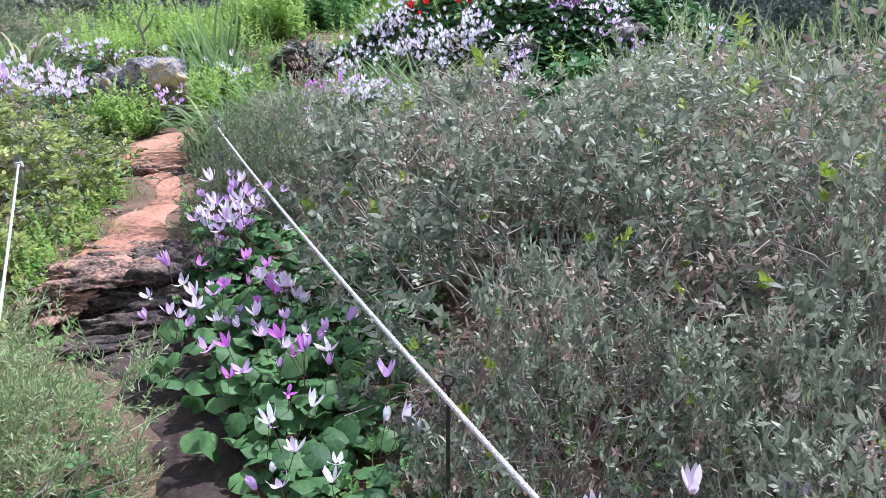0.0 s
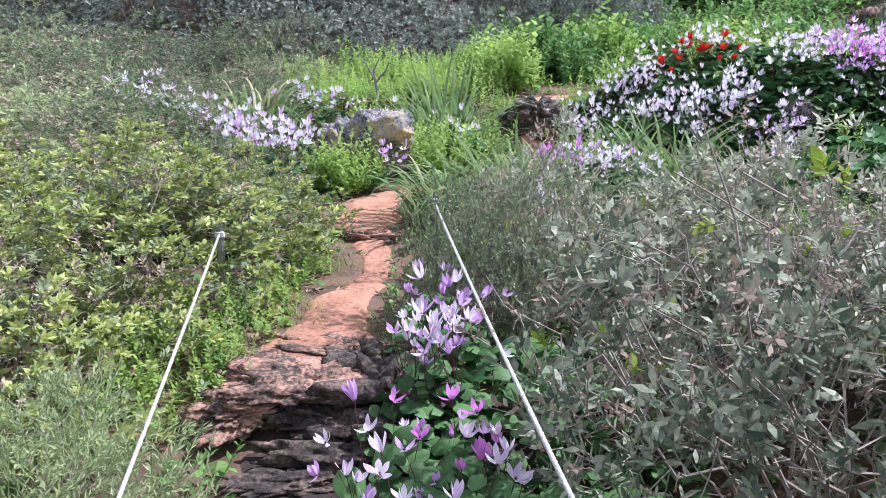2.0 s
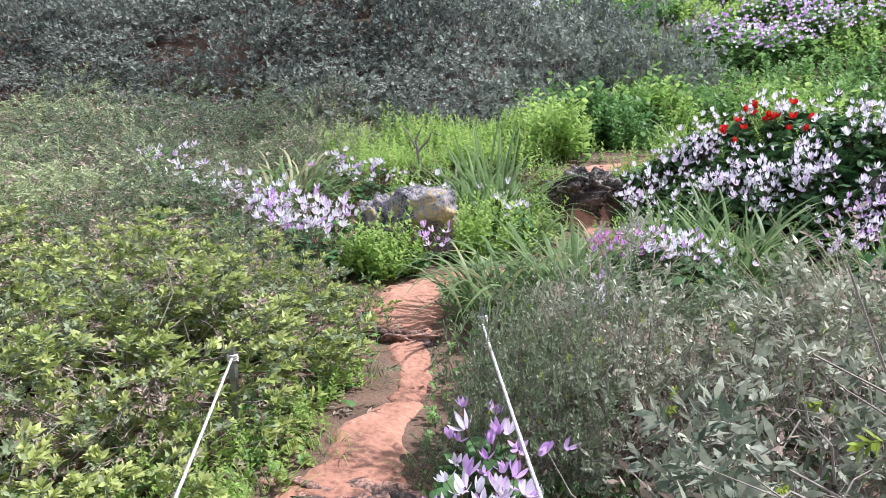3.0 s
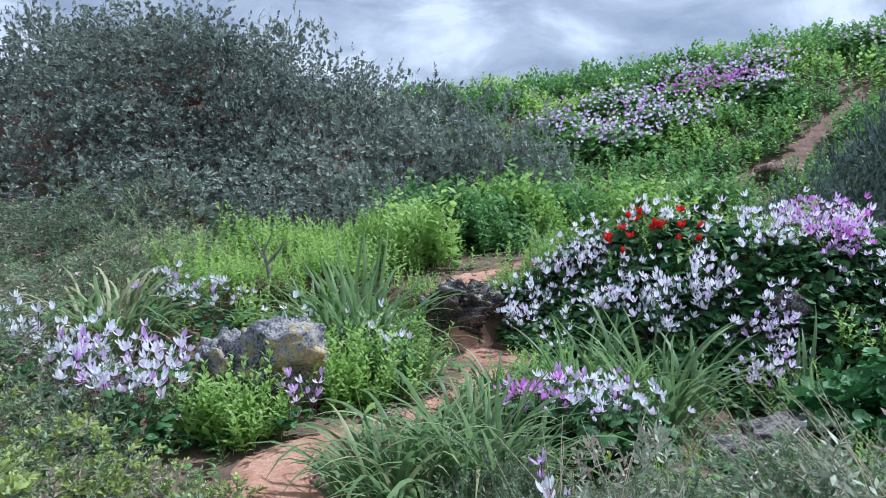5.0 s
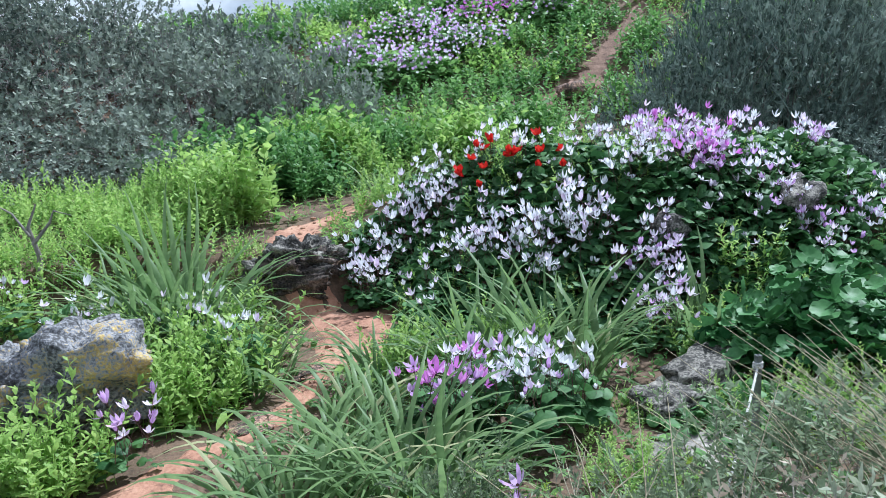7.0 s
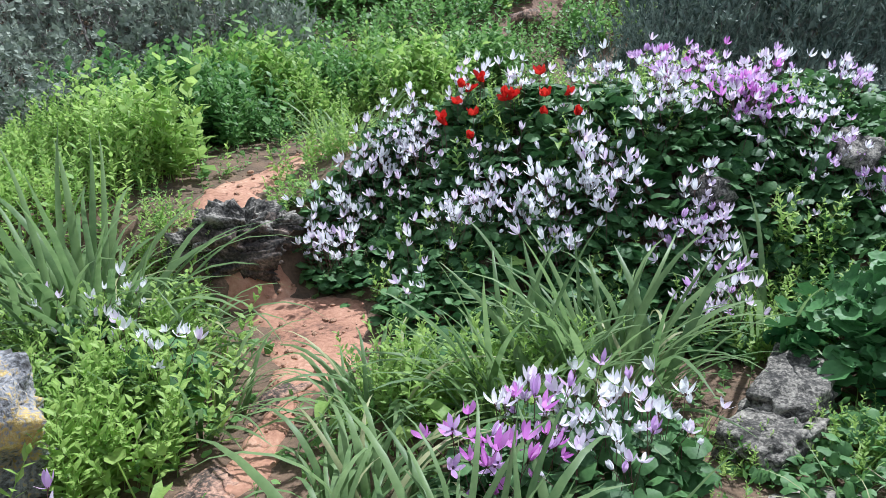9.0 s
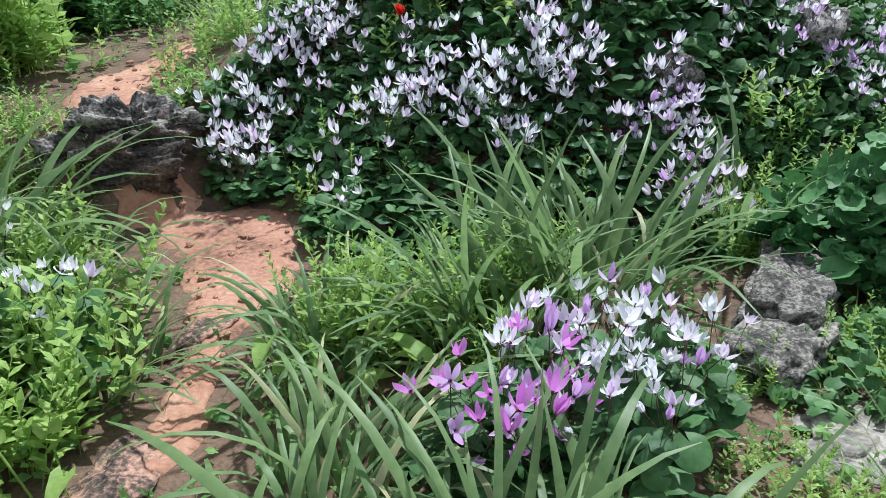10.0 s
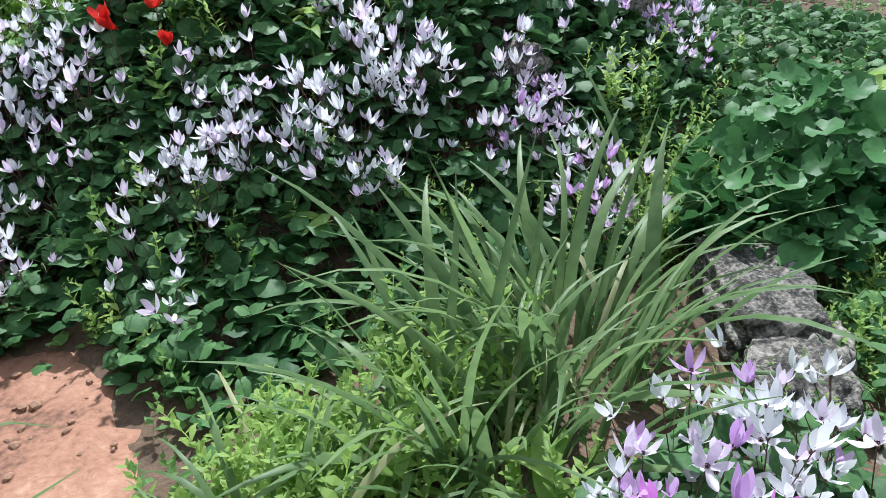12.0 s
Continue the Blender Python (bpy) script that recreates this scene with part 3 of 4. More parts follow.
# grey-leaved shrubs along the rope: x, y, radius, height
for k, (x, y, r, h) in enumerate([(0.30, 1.66, .42, .66), (0.80, 1.30, .36, .62), (1.25, 1.62, .42, .95), (0.36, 2.75, .88, .92), (1.5, 2.3, 1.0, 1.05), (0.15, 3.85, .82, .74), (1.35, 3.7, 1.0, .84), (-0.62, 4.0, .5, .68),
                                  (0.0, 4.75, .68, .55), (1.15, 4.9, .8, .62), (0.8, 0.9, .5, .72), (-0.55, 4.75, .42, .45), (-1.0, 4.5, .34, .46), (-1.02, 5.1, .3, .4), (-0.93, 3.72, .32, .58)]):
    plant_shrub("shrub", OLIVE[k % 2] if k in (8, 9, 11, 12, 13, 14) else GREY[k % 3], on_ground(x, y, -0.02), (r, r, h), "grey-leaved evergreen shrub with bare twigs beside the rope", "shrub", "grey shrubs", k * 1.3)
for k, (x, y, r, h) in enumerate([(-2.48, 2.85, .72, .54), (-2.62, 3.75, .88, .54), (-3.7, 3.2, .95, .58), (-3.45, 4.6, .9, .50), (-2.72, 4.75, .62, .44), (-4.7, 4.1, .95, .54), (-3.4, 2.0, .8, .6), (-2.35, 1.95, .55, .52)]):
    plant_shrub("shrub", YELLOW[k % 3], on_ground(x, y, -0.02), (r, r, h), "low shrub with yellow-green shoot tips beside the path", "shrub", "yellow-green shrubs", k * 1.7)
for k, (x, y, r, h) in enumerate([(-1.12, 1.42, .46, .52), (-1.6, 1.95, .5, .48), (-1.9, 1.2, .7, .5), (-1.05, 0.75, .4, .5)]):
    plant_shrub("feathery_shrub", FEATHER[k % 2], on_ground(x, y, -0.02), (r, r, h), "soft feathery green shrub with fine needle leaves", "shrub", "feathery shrubs", k * 2.1)
for k, (x, y, r, h) in enumerate([(-4.15, 5.75, .85, .55), (-5.3, 6.2, 1.0, .55), (-4.9, 7.4, .85, .5), (-6.3, 7.4, 1.1, .55), (-7.3, 6.2, 1.1, .6), (-6.2, 8.8, 1.1, .6), (-7.9, 8.8, 1.3, .65),
                                  (-5.9, 5.1, .95, .6), (-7.2, 4.8, 1.0, .6), (-9.4, 7.8, 1.3, .7), (-8.7, 5.6, 1.2, .6), (-3.3, 5.5, .5, .42), (-7.2, 10.2, 1.2, .6), (-9.2, 10.0, 1.3, .7), (-11.0, 9.0, 1.4, .7), (-10.8, 7.0, 1.3, .7), (-4.8, 9.4, .8, .6), (-5.6, 10.3, 1.0, .7), (-4.6, 8.5, .7, .5)]):
    plant_shrub("low_shrub", MIST[k % 3], on_ground(x, y, -0.02), (r, r, h), "low grey-green wispy shrub on the slope", "shrub", "wispy shrubs", k * 0.9)
plant_shrub("broom_shrub", THIN_BROOM, on_ground(1.75, 5.35), (.75, .7, .8), "wispy upright broom with thin grey-green stems", "shrub", "broom shrubs")
plant_shrub("broom_shrub", THIN_BROOM, on_ground(2.6, 4.4), (.9, .9, 1.0), "wispy upright broom with thin grey-green stems", "shrub", "broom shrubs", 2.0)
for k, (x, y, r, h) in enumerate([(2.35, 10.4, .85, 1.25), (3.2, 10.8, 1.1, 1.9), (4.0, 11.2, 1.2, 2.0), (5.0, 11.2, 1.4, 2.1), (6.0, 10.8, 1.3, 1.2), (5.6, 12.8, 1.4, 1.4), (3.9, 10.0, .8, .7), (5.2, 9.0, 1.1, .8), (7.4, 12.0, 1.5, 1.3)]):
    plant_shrub("broom_shrub", BROOM[k % 2], on_ground(x, y, -0.03), (r, r, h), "large dark broom shrub behind the flower mound", "shrub", "dark broom shrubs", k * 1.9)

# the dark scrub that climbs the slope
rng = np.random.default_rng(77)
rows_of_scrub = []
for j, y in enumerate(np.arange(11.3, 17.4, 1.1)):
    for x in np.arange(-19.0, 1.2, 1.5):
        px, py = x + 0.75 * (j % 2) + rng.uniform(-.3, .3), y + rng.uniform(-.3, .3)
        if px < -1.7 + (16.2 - py) * 0.45 and (py > 13.2 or px < -2.6):
            rows_of_scrub.append((px, py, rng.uniform(.75, 1.15), rng.uniform(.7, 1.35)))
for k, (x, y, r, h) in enumerate(rows_of_scrub):
    h *= 0.62 if y < 12.4 else 1.0
    plant_shrub("scrub_bush", DARK[k % 5], on_ground(x, y, -0.03), (r, r, h), "dark grey-green scrub bush with bare twigs on the slope", "bush", "dark scrub", rng.uniform(0, 6))


# ---------------------------------------------------------------- herbs
def herb_stalk(rng, tall, leaves, lw, ll, rows=2, whole=False):
    """An upright stalk with leaves all round it; whole: the leaves' stalks grow out of the stem as one mesh."""
    bend = rng.normal(0, 0.1, 2) * tall
    ts = [0] + [0.12 + 0.88 * (k + .5) / leaves for k in range(leaves)] + [1]
    pts = [np.array((bend[0] * t * t, bend[1] * t * t, tall * t)) for t in ts]
    out = [ribbon(pts, [0.005 - 0.003 * t for t in ts], (1, 0, 0), 0)]
    base, bridges = 2 * len(pts), []
    for k in range(leaves):
        t = ts[k + 1]
        one = leaf(ll * (1.15 - 0.7 * t) * rng.uniform(.8, 1.2), lw * (1.1 - 0.6 * t), 0.15, 0.25, 0, rows)
        out.append(turned(one, 25 + 30 * t + rng.normal(0, 12), 0, k * 137.5 + rng.normal(0, 15), pts[k + 1]))
        if whole:
            bridges.append((k + 1, len(pts) + k + 1, base + rows + 1, base))
        base += len(out[-1][0])
    V, F, I = joined(*out)
    if whole:
        F, I = np.concatenate([F, bridges]), np.concatenate([I, np.zeros(leaves, int)])
    return V, F, I


rng = np.random.default_rng(8)
STALKS = [herb_stalk(rng, 0.38, 22, 0.028, 0.066, 2, True), herb_stalk(rng, 0.33, 19, 0.031, 0.062, 2, True), herb_stalk(rng, 0.22, 14, 0.034, 0.062, 2, True)]
FAR_STALKS = [herb_stalk(rng, 0.26, 9, 0.055, 0.085, 1), herb_stalk(rng, 0.2, 8, 0.06, 0.09, 1)]
LOW_STALK = herb_stalk(rng, 0.2, 8, 0.034, 0.065, 1)
BROAD = [herb_stalk(rng, 0.42, 11, 0.06, 0.10)]


def herb_patch(at, rx, ry, count, size, mat, seed, label, kinds=None, keep_off=0.02, name="herb_patch", group="green herbs"):
    """A patch of upright leafy herbs round a place."""
    rng = np.random.default_rng(seed)
    kinds = kinds or STALKS
    pieces = []
    for tpl in kinds:
        n = count // len(kinds)
        a, r = rng.uniform(0, 2 * math.pi, n), np.sqrt(rng.random(n)) * (1 + 0.25 * rng.normal(0, 1, n))
        x, y = at[0] + rx * r * np.cos(a), at[1] + ry * r * np.sin(a)
        ok = from_path(x, y) > keep_off
        x, y = x[ok], y[ok]
        if len(x) == 0:
            continue
        P = np.stack([x - at[0], y - at[1], ground(x, y) - 0.01 - ground(*at)], 1)
        waves = 0.85 + 0.4 * np.sin(x * 3.1 + seed) * np.sin(y * 2.7 + seed * 2)
        pieces.append(strew(tpl, P, turns(rng, len(P), None, 0.16), size * waves * rng.uniform(.7, 1.25, len(P))))
    root = thing(name, on_ground(*at), label, "herbs", group)
    if not pieces:
        return root
    V, F, I = joined(*pieces)
    tagged(part("foliage", quads_mesh("foliage", V, F, [mat], I), root), kind="stuff")
    return root


STALK_MESHES = {}


def herb_stalks(at, rx, ry, count, size, mat, seed, label):
    """A patch near the path, in which every stalk is a part."""
    rng = np.random.default_rng(seed)
    root = thing("herb_patch", on_ground(*at), label, "herbs", "green herbs")
    for k in range(count):
        a, r = rng.uniform(0, 2 * math.pi), math.sqrt(rng.random()) * (1 + 0.2 * rng.normal())
        x, y = at[0] + rx * r * math.cos(a), at[1] + ry * r * math.sin(a)
        if from_path(x, y)[0] < 0.01:
            continue
        kind = k % 3
        if (kind, mat.name) not in STALK_MESHES:
            STALK_MESHES[kind, mat.name] = quads_mesh("stalk", *STALKS[kind][:2], [mat], STALKS[kind][2])
        s = size * rng.uniform(.6, 1.25)
        part("stalk", STALK_MESHES[kind, mat.name], root, at=Matrix.LocRotScale((x - at[0], y - at[1], float(ground(x, y) - ground(*at)) - .01), Euler((rng.normal(0, .15), rng.normal(0, .15), rng.uniform(0, 6.3))), (s, s, s)))
    return root


FRESH, DEEP = "bright green leafy herbs growing upright in a dense patch", "deep green leafy herbs bordering the path"
for k, (x, y, rx, ry, n, s) in enumerate([(-3.4, 8.9, 1.0, .7, 330, .95), (-2.6, 9.6, .75, .6, 260, 1.0), (-2.5, 7.6, .5, .5, 150, .8), (-3.3, 10.2, 1.0, .5, 300, 1.05),
                                          (-2.05, 6.85, .28, .32, 100, 1.05), (-2.5, 6.08, .42, .16, 110, 1.0), (-1.95, 7.5, .3, .35, 100, .95), (-1.95, 8.35, .3, .4, 110, .8)]):
    if y < 7.7:
        herb_stalks((x, y), rx, ry, int(n * 1.4), s * 1.1, HERB_LEAF, 100 + k, FRESH)
    else:
        herb_patch((x, y), rx, ry, int(n * 1.4), s * 1.1, HERB_LEAF, 100 + k, FRESH)
for k, (x, y, rx, ry, n, s) in enumerate([(-2.2, 9.9, .4, .5, 220, 1.05), (-1.6, 10.8, .6, .4, 250, 1.2), (-0.7, 11.6, .6, .35, 260, 1.2), (-2.0, 11.3, .9, .4, 260, 1.2), (0.5, 12.6, .9, .5, 300, 1.2), (-0.9, 12.6, .9, .6, 240, 1.1), (0.3, 11.7, .6, .35, 220, 1.25), (1.3, 12.9, .7, .5, 240, 1.2), (-1.3, 11.9, .7, .4, 240, 1.15), (-0.3, 12.3, .6, .4, 220, 1.1), (-2.4, 12.0, .5, .4, 160, 1.0)]):
    herb_patch((x, y), rx, ry, int(n * 1.3), s * 1.35, DEEP_HERB if k % 2 else HERB_LEAF, 120 + k, DEEP, STALKS + BROAD)
for k, (x, y, rx, ry, n, s) in enumerate([(-0.85, 6.85, .26, .2, 75, .95), (-0.45, 6.85, .25, .18, 50, .9), (-0.75, 6.4, .2, .15, 28, .7), (0.75, 7.0, .35, .25, 90, .7), (0.85, 5.85, .3, .3, 80, .5), (-0.25, 5.5, .25, .2, 60, .45), (1.25, 7.25, .3, .25, 60, .8), (-0.05, 8.45, .25, .2, 50, .8),
                                          (-1.12, 8.75, .2, .2, 40, .6), (0.1, 7.3, .5, .25, 70, .55), (1.9, 8.2, .5, .4, 70, .7), (0.9, 8.9, .8, .4, 110, .8), (-1.95, 3.1, .18, .5, 70, .6), (-0.9, 9.6, .3, .5, 80, .8), (0.2, 10.6, .8, .5, 160, .9), (1.6, 11.2, .8, .6, 170, .9), (0.0, 7.95, .5, .3, 60, .7), (0.7, 8.1, .6, .3, 70, .7), (-0.5, 8.0, .4, .3, 50, .65), (1.5, 8.0, .5, .3, 60, .7), (1.45, 6.35, .35, .3, 90, .7), (2.3, 7.0, .5, .4, 110, .8), (2.8, 7.6, .5, .4, 100, .8), (2.0, 6.3, .5, .4, 100, .7), (1.05, 5.95, .4, .3, 100, .6), (-0.95, 5.35, .25, .3, 80, .5), (-1.1, 4.9, .2, .4, 70, .45), (-0.25, 5.75, .2, .2, 60, .35), (0.45, 6.02, .18, .1, 40, .35), (0.05, 6.2, .12, .12, 30, .35), (0.72, 6.05, .25, .2, 70, .4)]):
    if y < 7.3 and x < 1.2:
        herb_stalks((x, y), rx, ry, n, s, HERB_LEAF, 140 + k, "fresh green herbs growing between the cyclamens")
    else:
        herb_patch((x, y), rx, ry, n, s, HERB_LEAF, 140 + k, "fresh green herbs growing between the cyclamens", STALKS, 0.01)
herb_stalks((0.58, 6.12), .3, .18, 70, .5, HERB_LEAF, 190, "fresh green herbs growing between the cyclamens")
herb_stalks((-1.0, 6.95), .2, .18, 50, .75, HERB_LEAF, 192, "fresh green herbs growing between the cyclamens")
herb_stalks((-1.90, 3.95), .12, .42, 70, .5, HERB_LEAF, 193, "fresh green herbs edging the red path")
herb_stalks((-1.72, 3.05), .12, .35, 40, .5, HERB_LEAF, 191, "fresh green herbs beside the rock ledge")
# the green hillside
rng = np.random.default_rng(9)
for j, y in enumerate(np.arange(13.6, 21.5, 1.15)):
    for x in np.arange(-5.0, 11.5, 1.5):
        if x > -2.6 + (16.2 - y) * 0.45 and not (2.6 < x < 8.5 and 10 < y < 13.5):
            herb_patch((x + rng.uniform(-.4, .4), y + rng.uniform(-.3, .3)), 1.0, .8, 170, 1.7 if y > 18 else 1.4, HERB_LEAF if (j + int(x)) % 4 == 0 else DEEP_HERB, 200 + j * 20 + int(x * 2), "dense green herbs covering the hillside", FAR_STALKS, -0.06, "hillside_herbs", "hillside herbs")
for k, x in enumerate(np.arange(-15, -5, 1.6)):
    herb_patch((x, 19.5), 1.1, .9, 150, 1.5, HERB_LEAF, 600 + k, "dense green herbs covering the hillside", FAR_STALKS, -0.06, "hillside_herbs", "hillside herbs")


# ---------------------------------------------------------------- grass clumps
def blade_mesh(long, wide, arch, rng, mat):
    t = np.linspace(0, 1, 9)
    ang = arch * t ** 1.5
    step = long / 8
    y = np.r_[0, np.cumsum(np.sin((ang[1:] + ang[:-1]) / 2) * step)]
    z = np.r_[0, np.cumsum(np.cos((ang[1:] + ang[:-1]) / 2) * step)]
    w = wide * np.clip(1.0 - t ** 3, 0.06, 1) * np.clip(0.6 + t * 1.6, 0, 1)
    sway = 0.02 * np.sin(t * 4 + rng.uniform(0, 6))
    P = np.stack([sway, y, z], 1)
    left, mid, right = P - np.array((1, 0, 0)) * w[:, None] / 2, P - np.array((0, 0.18, 0)) * w[:, None], P + np.array((1, 0, 0)) * w[:, None] / 2
    V = np.concatenate([left, mid, right]); n = 9
    F = [(i, i + 1, n + i + 1, n + i) for i in range(n - 1)] + [(n + i, n + i + 1, 2 * n + i + 1, 2 * n + i) for i in range(n - 1)]
    return quads_mesh("blade", V, np.array(F), [mat], None, True)


rng = np.random.default_rng(21)
BLADES = [blade_mesh(rng.uniform(.55, .85), rng.uniform(.022, .036), rng.uniform(.3, 1.8), rng, BLADE) for _ in range(10)] + [blade_mesh(.55, .016, 2.4, rng, PALE_BLADE)]
ARCHED = [blade_mesh(rng.uniform(.55, .85), rng.uniform(.020, .032), rng.uniform(1.5, 2.4), rng, BLADE if k < 7 else PALE_BLADE) for k in range(8)]
MIXED_BLADES = BLADES + ARCHED
GREEN_FINE = [blade_mesh(rng.uniform(.2, .4), rng.uniform(.006, .010), rng.uniform(.6, 1.8), rng, HERB_LEAF if k % 2 else BLADE) for k in range(5)]
PALE_ARCH = blade_mesh(.7, .02, 1.9, rng, PALE_BLADE)
FINE = [blade_mesh(rng.uniform(.3, .5), rng.uniform(.004, .007), rng.uniform(.6, 2.0), rng, BLADE if k % 3 else PALE_BLADE) for k in range(6)]


def grass_clump(at, radius, count, size, seed, label, kinds=BLADES, lean=1.0):
    rng = np.random.default_rng(seed)
    root = thing("grass_clump", on_ground(*at), label, "grass", "grass clumps")
    for _ in range(count):
        a, r = rng.uniform(0, 2 * math.pi), radius * math.sqrt(rng.random())
        x, y = r * math.cos(a), r * math.sin(a)
        z = float(ground(at[0] + x, at[1] + y) - ground(*at)) - 0.015
        s = size * rng.uniform(.65, 1.15)
        out = a - math.pi / 2 + rng.normal(0, 0.7)
        m = Matrix.LocRotScale((x, y, z), Euler((-lean * (0.1 + 0.35 * r / radius) * rng.uniform(.3, 1.5), rng.normal(0, .12), out)), (s * rng.uniform(.8, 1.3), s, s))
        part("blade", kinds[rng.integers(len(kinds))], root, at=m)
    return root


LONG = "clump of long arching strap-like green grass blades"
grass_clump((-1.50, 5.38), .24, 160, .9, 1, LONG, ARCHED)
grass_clump((-1.12, 5.54), .2, 150, .92, 18, LONG, MIXED_BLADES)
grass_clump((-1.26, 6.16), .16, 80, .75, 2, LONG, ARCHED)
grass_clump((-1.42, 5.95), .13, 40, .8, 22, LONG, ARCHED)
grass_clump((-0.60, 6.66), .22, 95, .9, 3, LONG)
grass_clump((-0.16, 6.72), .2, 95, .95, 4, LONG)
grass_clump((-2.25, 7.78), .27, 170, 1.2, 5, LONG, MIXED_BLADES)
grass_clump((-2.05, 7.35), .18, 60, .95, 23, LONG, ARCHED)
grass_clump((-2.75, 8.3), .22, 70, .9, 6, LONG)
grass_clump((-3.95, 7.3), .3, 130, 1.25, 7, "clump of pale arching grass beside white flowers", ARCHED + [PALE_ARCH] * 6)
grass_clump((0.72, 6.98), .12, 40, .8, 8, LONG)
grass_clump((-1.75, 7.0), .16, 50, .7, 9, LONG)
grass_clump((0.15, 5.35), .4, 90, .9, 10, "tuft of fine dry and green grass", FINE)
grass_clump((-1.35, 1.75), .35, 70, .8, 11, "tuft of fine dry and green grass", FINE)
grass_clump((-1.05, 3.55), .15, 30, .6, 12, "tuft of fine dry and green grass", FINE)
grass_clump((0.9, 5.3), .45, 80, 1.0, 13, "tuft of fine dry and green grass", FINE)
grass_clump((-0.55, 4.8), .25, 50, .8, 14, "tuft of fine dry and green grass", FINE)
for k, (x, y, r, n, z) in enumerate([(-1.68, 2.9, .12, 60, .5), (-1.72, 3.25, .1, 50, .5), (-1.12, 3.2, .1, 45, .45), (-1.38, 3.02, .06, 25, .35), (-1.66, 3.6, .08, 40, .45), (-1.3, 3.62, .08, 40, .45), (-1.86, 4.3, .12, 50, .5), (-1.86, 3.75, .1, 40, .5), (0.62, 6.2, .12, 50, .6), (-0.05, 6.3, .12, 60, .6), (0.28, 6.02, .12, 60, .55), (0.55, 5.9, .15, 60, .7), (-0.3, 5.62, .14, 60, .6)]):
    grass_clump((x, y), r, n, z, 80 + k, "small tuft of fresh green grass", GREEN_FINE)
grass_clump((-1.12, 6.75), .14, 60, .75, 24, LONG, ARCHED)
grass_clump((-1.80, 7.58), .1, 50, .85, 25, LONG, ARCHED)
grass_clump((-0.6, 10.1), .25, 50, .9, 15, LONG)
grass_clump((-0.7, 8.4), .2, 40, .8, 16, "tuft of fine dry and green grass", FINE)
grass_clump((1.2, 4.6), .6, 90, 1.5, 17, "tuft of fine dry and green grass", FINE, .5)


# ---------------------------------------------------------------- cyclamens
def flower_mesh(petal, rng, opening, long=0.046, wide=0.0165, stem=0.16):
    """A nodding flower with five swept-back petals on a dark stalk; its foot is at the origin."""
    bend = rng.normal(0, 0.02, 2)
    top = np.array((bend[0], bend[1], stem))
    out = [tube([(0, 0, 0), (bend[0] * .3, bend[1] * .3, stem * .5), top + np.array((0, 0, .004))], (0.0016, 0.0014, 0.0013), 3, 1),
           tube([top + np.array((0, 0, -.006)), top, top + np.array((0, 0, .004))], (0.002, 0.0045, 0.004), 5, 1)]
    for k in range(5):
        t = np.linspace(0, 1, 6)
        ang = radians(opening) * (1 - 0.7 * t) + rng.normal(0, 0.3)
        y = np.r_[0, np.cumsum(np.sin(ang[1:]) * long / 5)] + 0.002
        z = np.r_[0, np.cumsum(np.cos(ang[1:]) * long / 5)]
        w = wide * np.array((.4, .75, 1.0, .98, .62, .06))
        a, tw = radians(72 * k + rng.normal(0, 9)), rng.normal(0, .35)
        P = np.stack([y * math.cos(a), y * math.sin(a), z], 1) + top
        side = np.array((-math.sin(a), math.cos(a), 0)) + np.outer(tw * (0.4 + 1.6 * t), (math.cos(a), math.sin(a), .6))
        out.append(ribbon(P, w, side))
    V, F, I = joined(*out)
    return quads_mesh("flower", V, F, [petal, STALK], I, True)


rng = np.random.default_rng(31)
FLOWERS = {c: [flower_mesh(m, rng, o, stem=s) for o, s in ((32, .15), (46, .18), (68, .17), (24, .13), (54, .2))]
           for c, m in (("white", WHITE_PETAL), ("blush", BLUSH_PETAL), ("lilac", LILAC_PETAL), ("magenta", MAGENTA_PETAL))}
RED_FLOWERS = [flower_mesh(RED_PETAL, rng, o, .06, .045, .30) for o in (35, 55, 28)]


def round_leaf(size=0.07):
    """A heart-shaped leaf lying about flat, domed a little, on a short stalk."""
    a = np.linspace(radians(100), radians(440), 13)
    r = size / 2 * (1 + 0.12 * np.cos(a - radians(270)))
    rim = np.stack([r * np.cos(a), r * np.sin(a), -0.14 * size + 0.06 * size * np.sin(a * 4)], 1)
    V = np.concatenate([[(0, size * .08, 0.04 * size)], rim])
    F = [(0, k, k + 1, k + 2) for k in range(1, 12, 2)]
    return V, np.array(F), np.zeros(len(F), int)


def crinkled_leaf(size=0.115):
    """A broad round leaf with a wavy upturned rim and a dished middle."""
    a = np.linspace(radians(105), radians(435), 17)
    inner = np.stack([.3 * size * np.cos(a), .3 * size * np.sin(a), np.full(17, .02 * size)], 1)
    r = size / 2 * (1 + 0.05 * np.sin(a * 7))
    rim = np.stack([r * np.cos(a), r * np.sin(a), .09 * size + .055 * size * np.sin(a * 7 + 1)], 1)
    V = np.concatenate([[(0, size * .06, -.05 * size)], inner, rim])
    F = [(0, k, k + 1, k + 2) for k in range(1, 16, 2)] + [(k, 17 + k, 18 + k, k + 1) for k in range(1, 17)]
    return V, np.array(F), np.zeros(len(F), int)


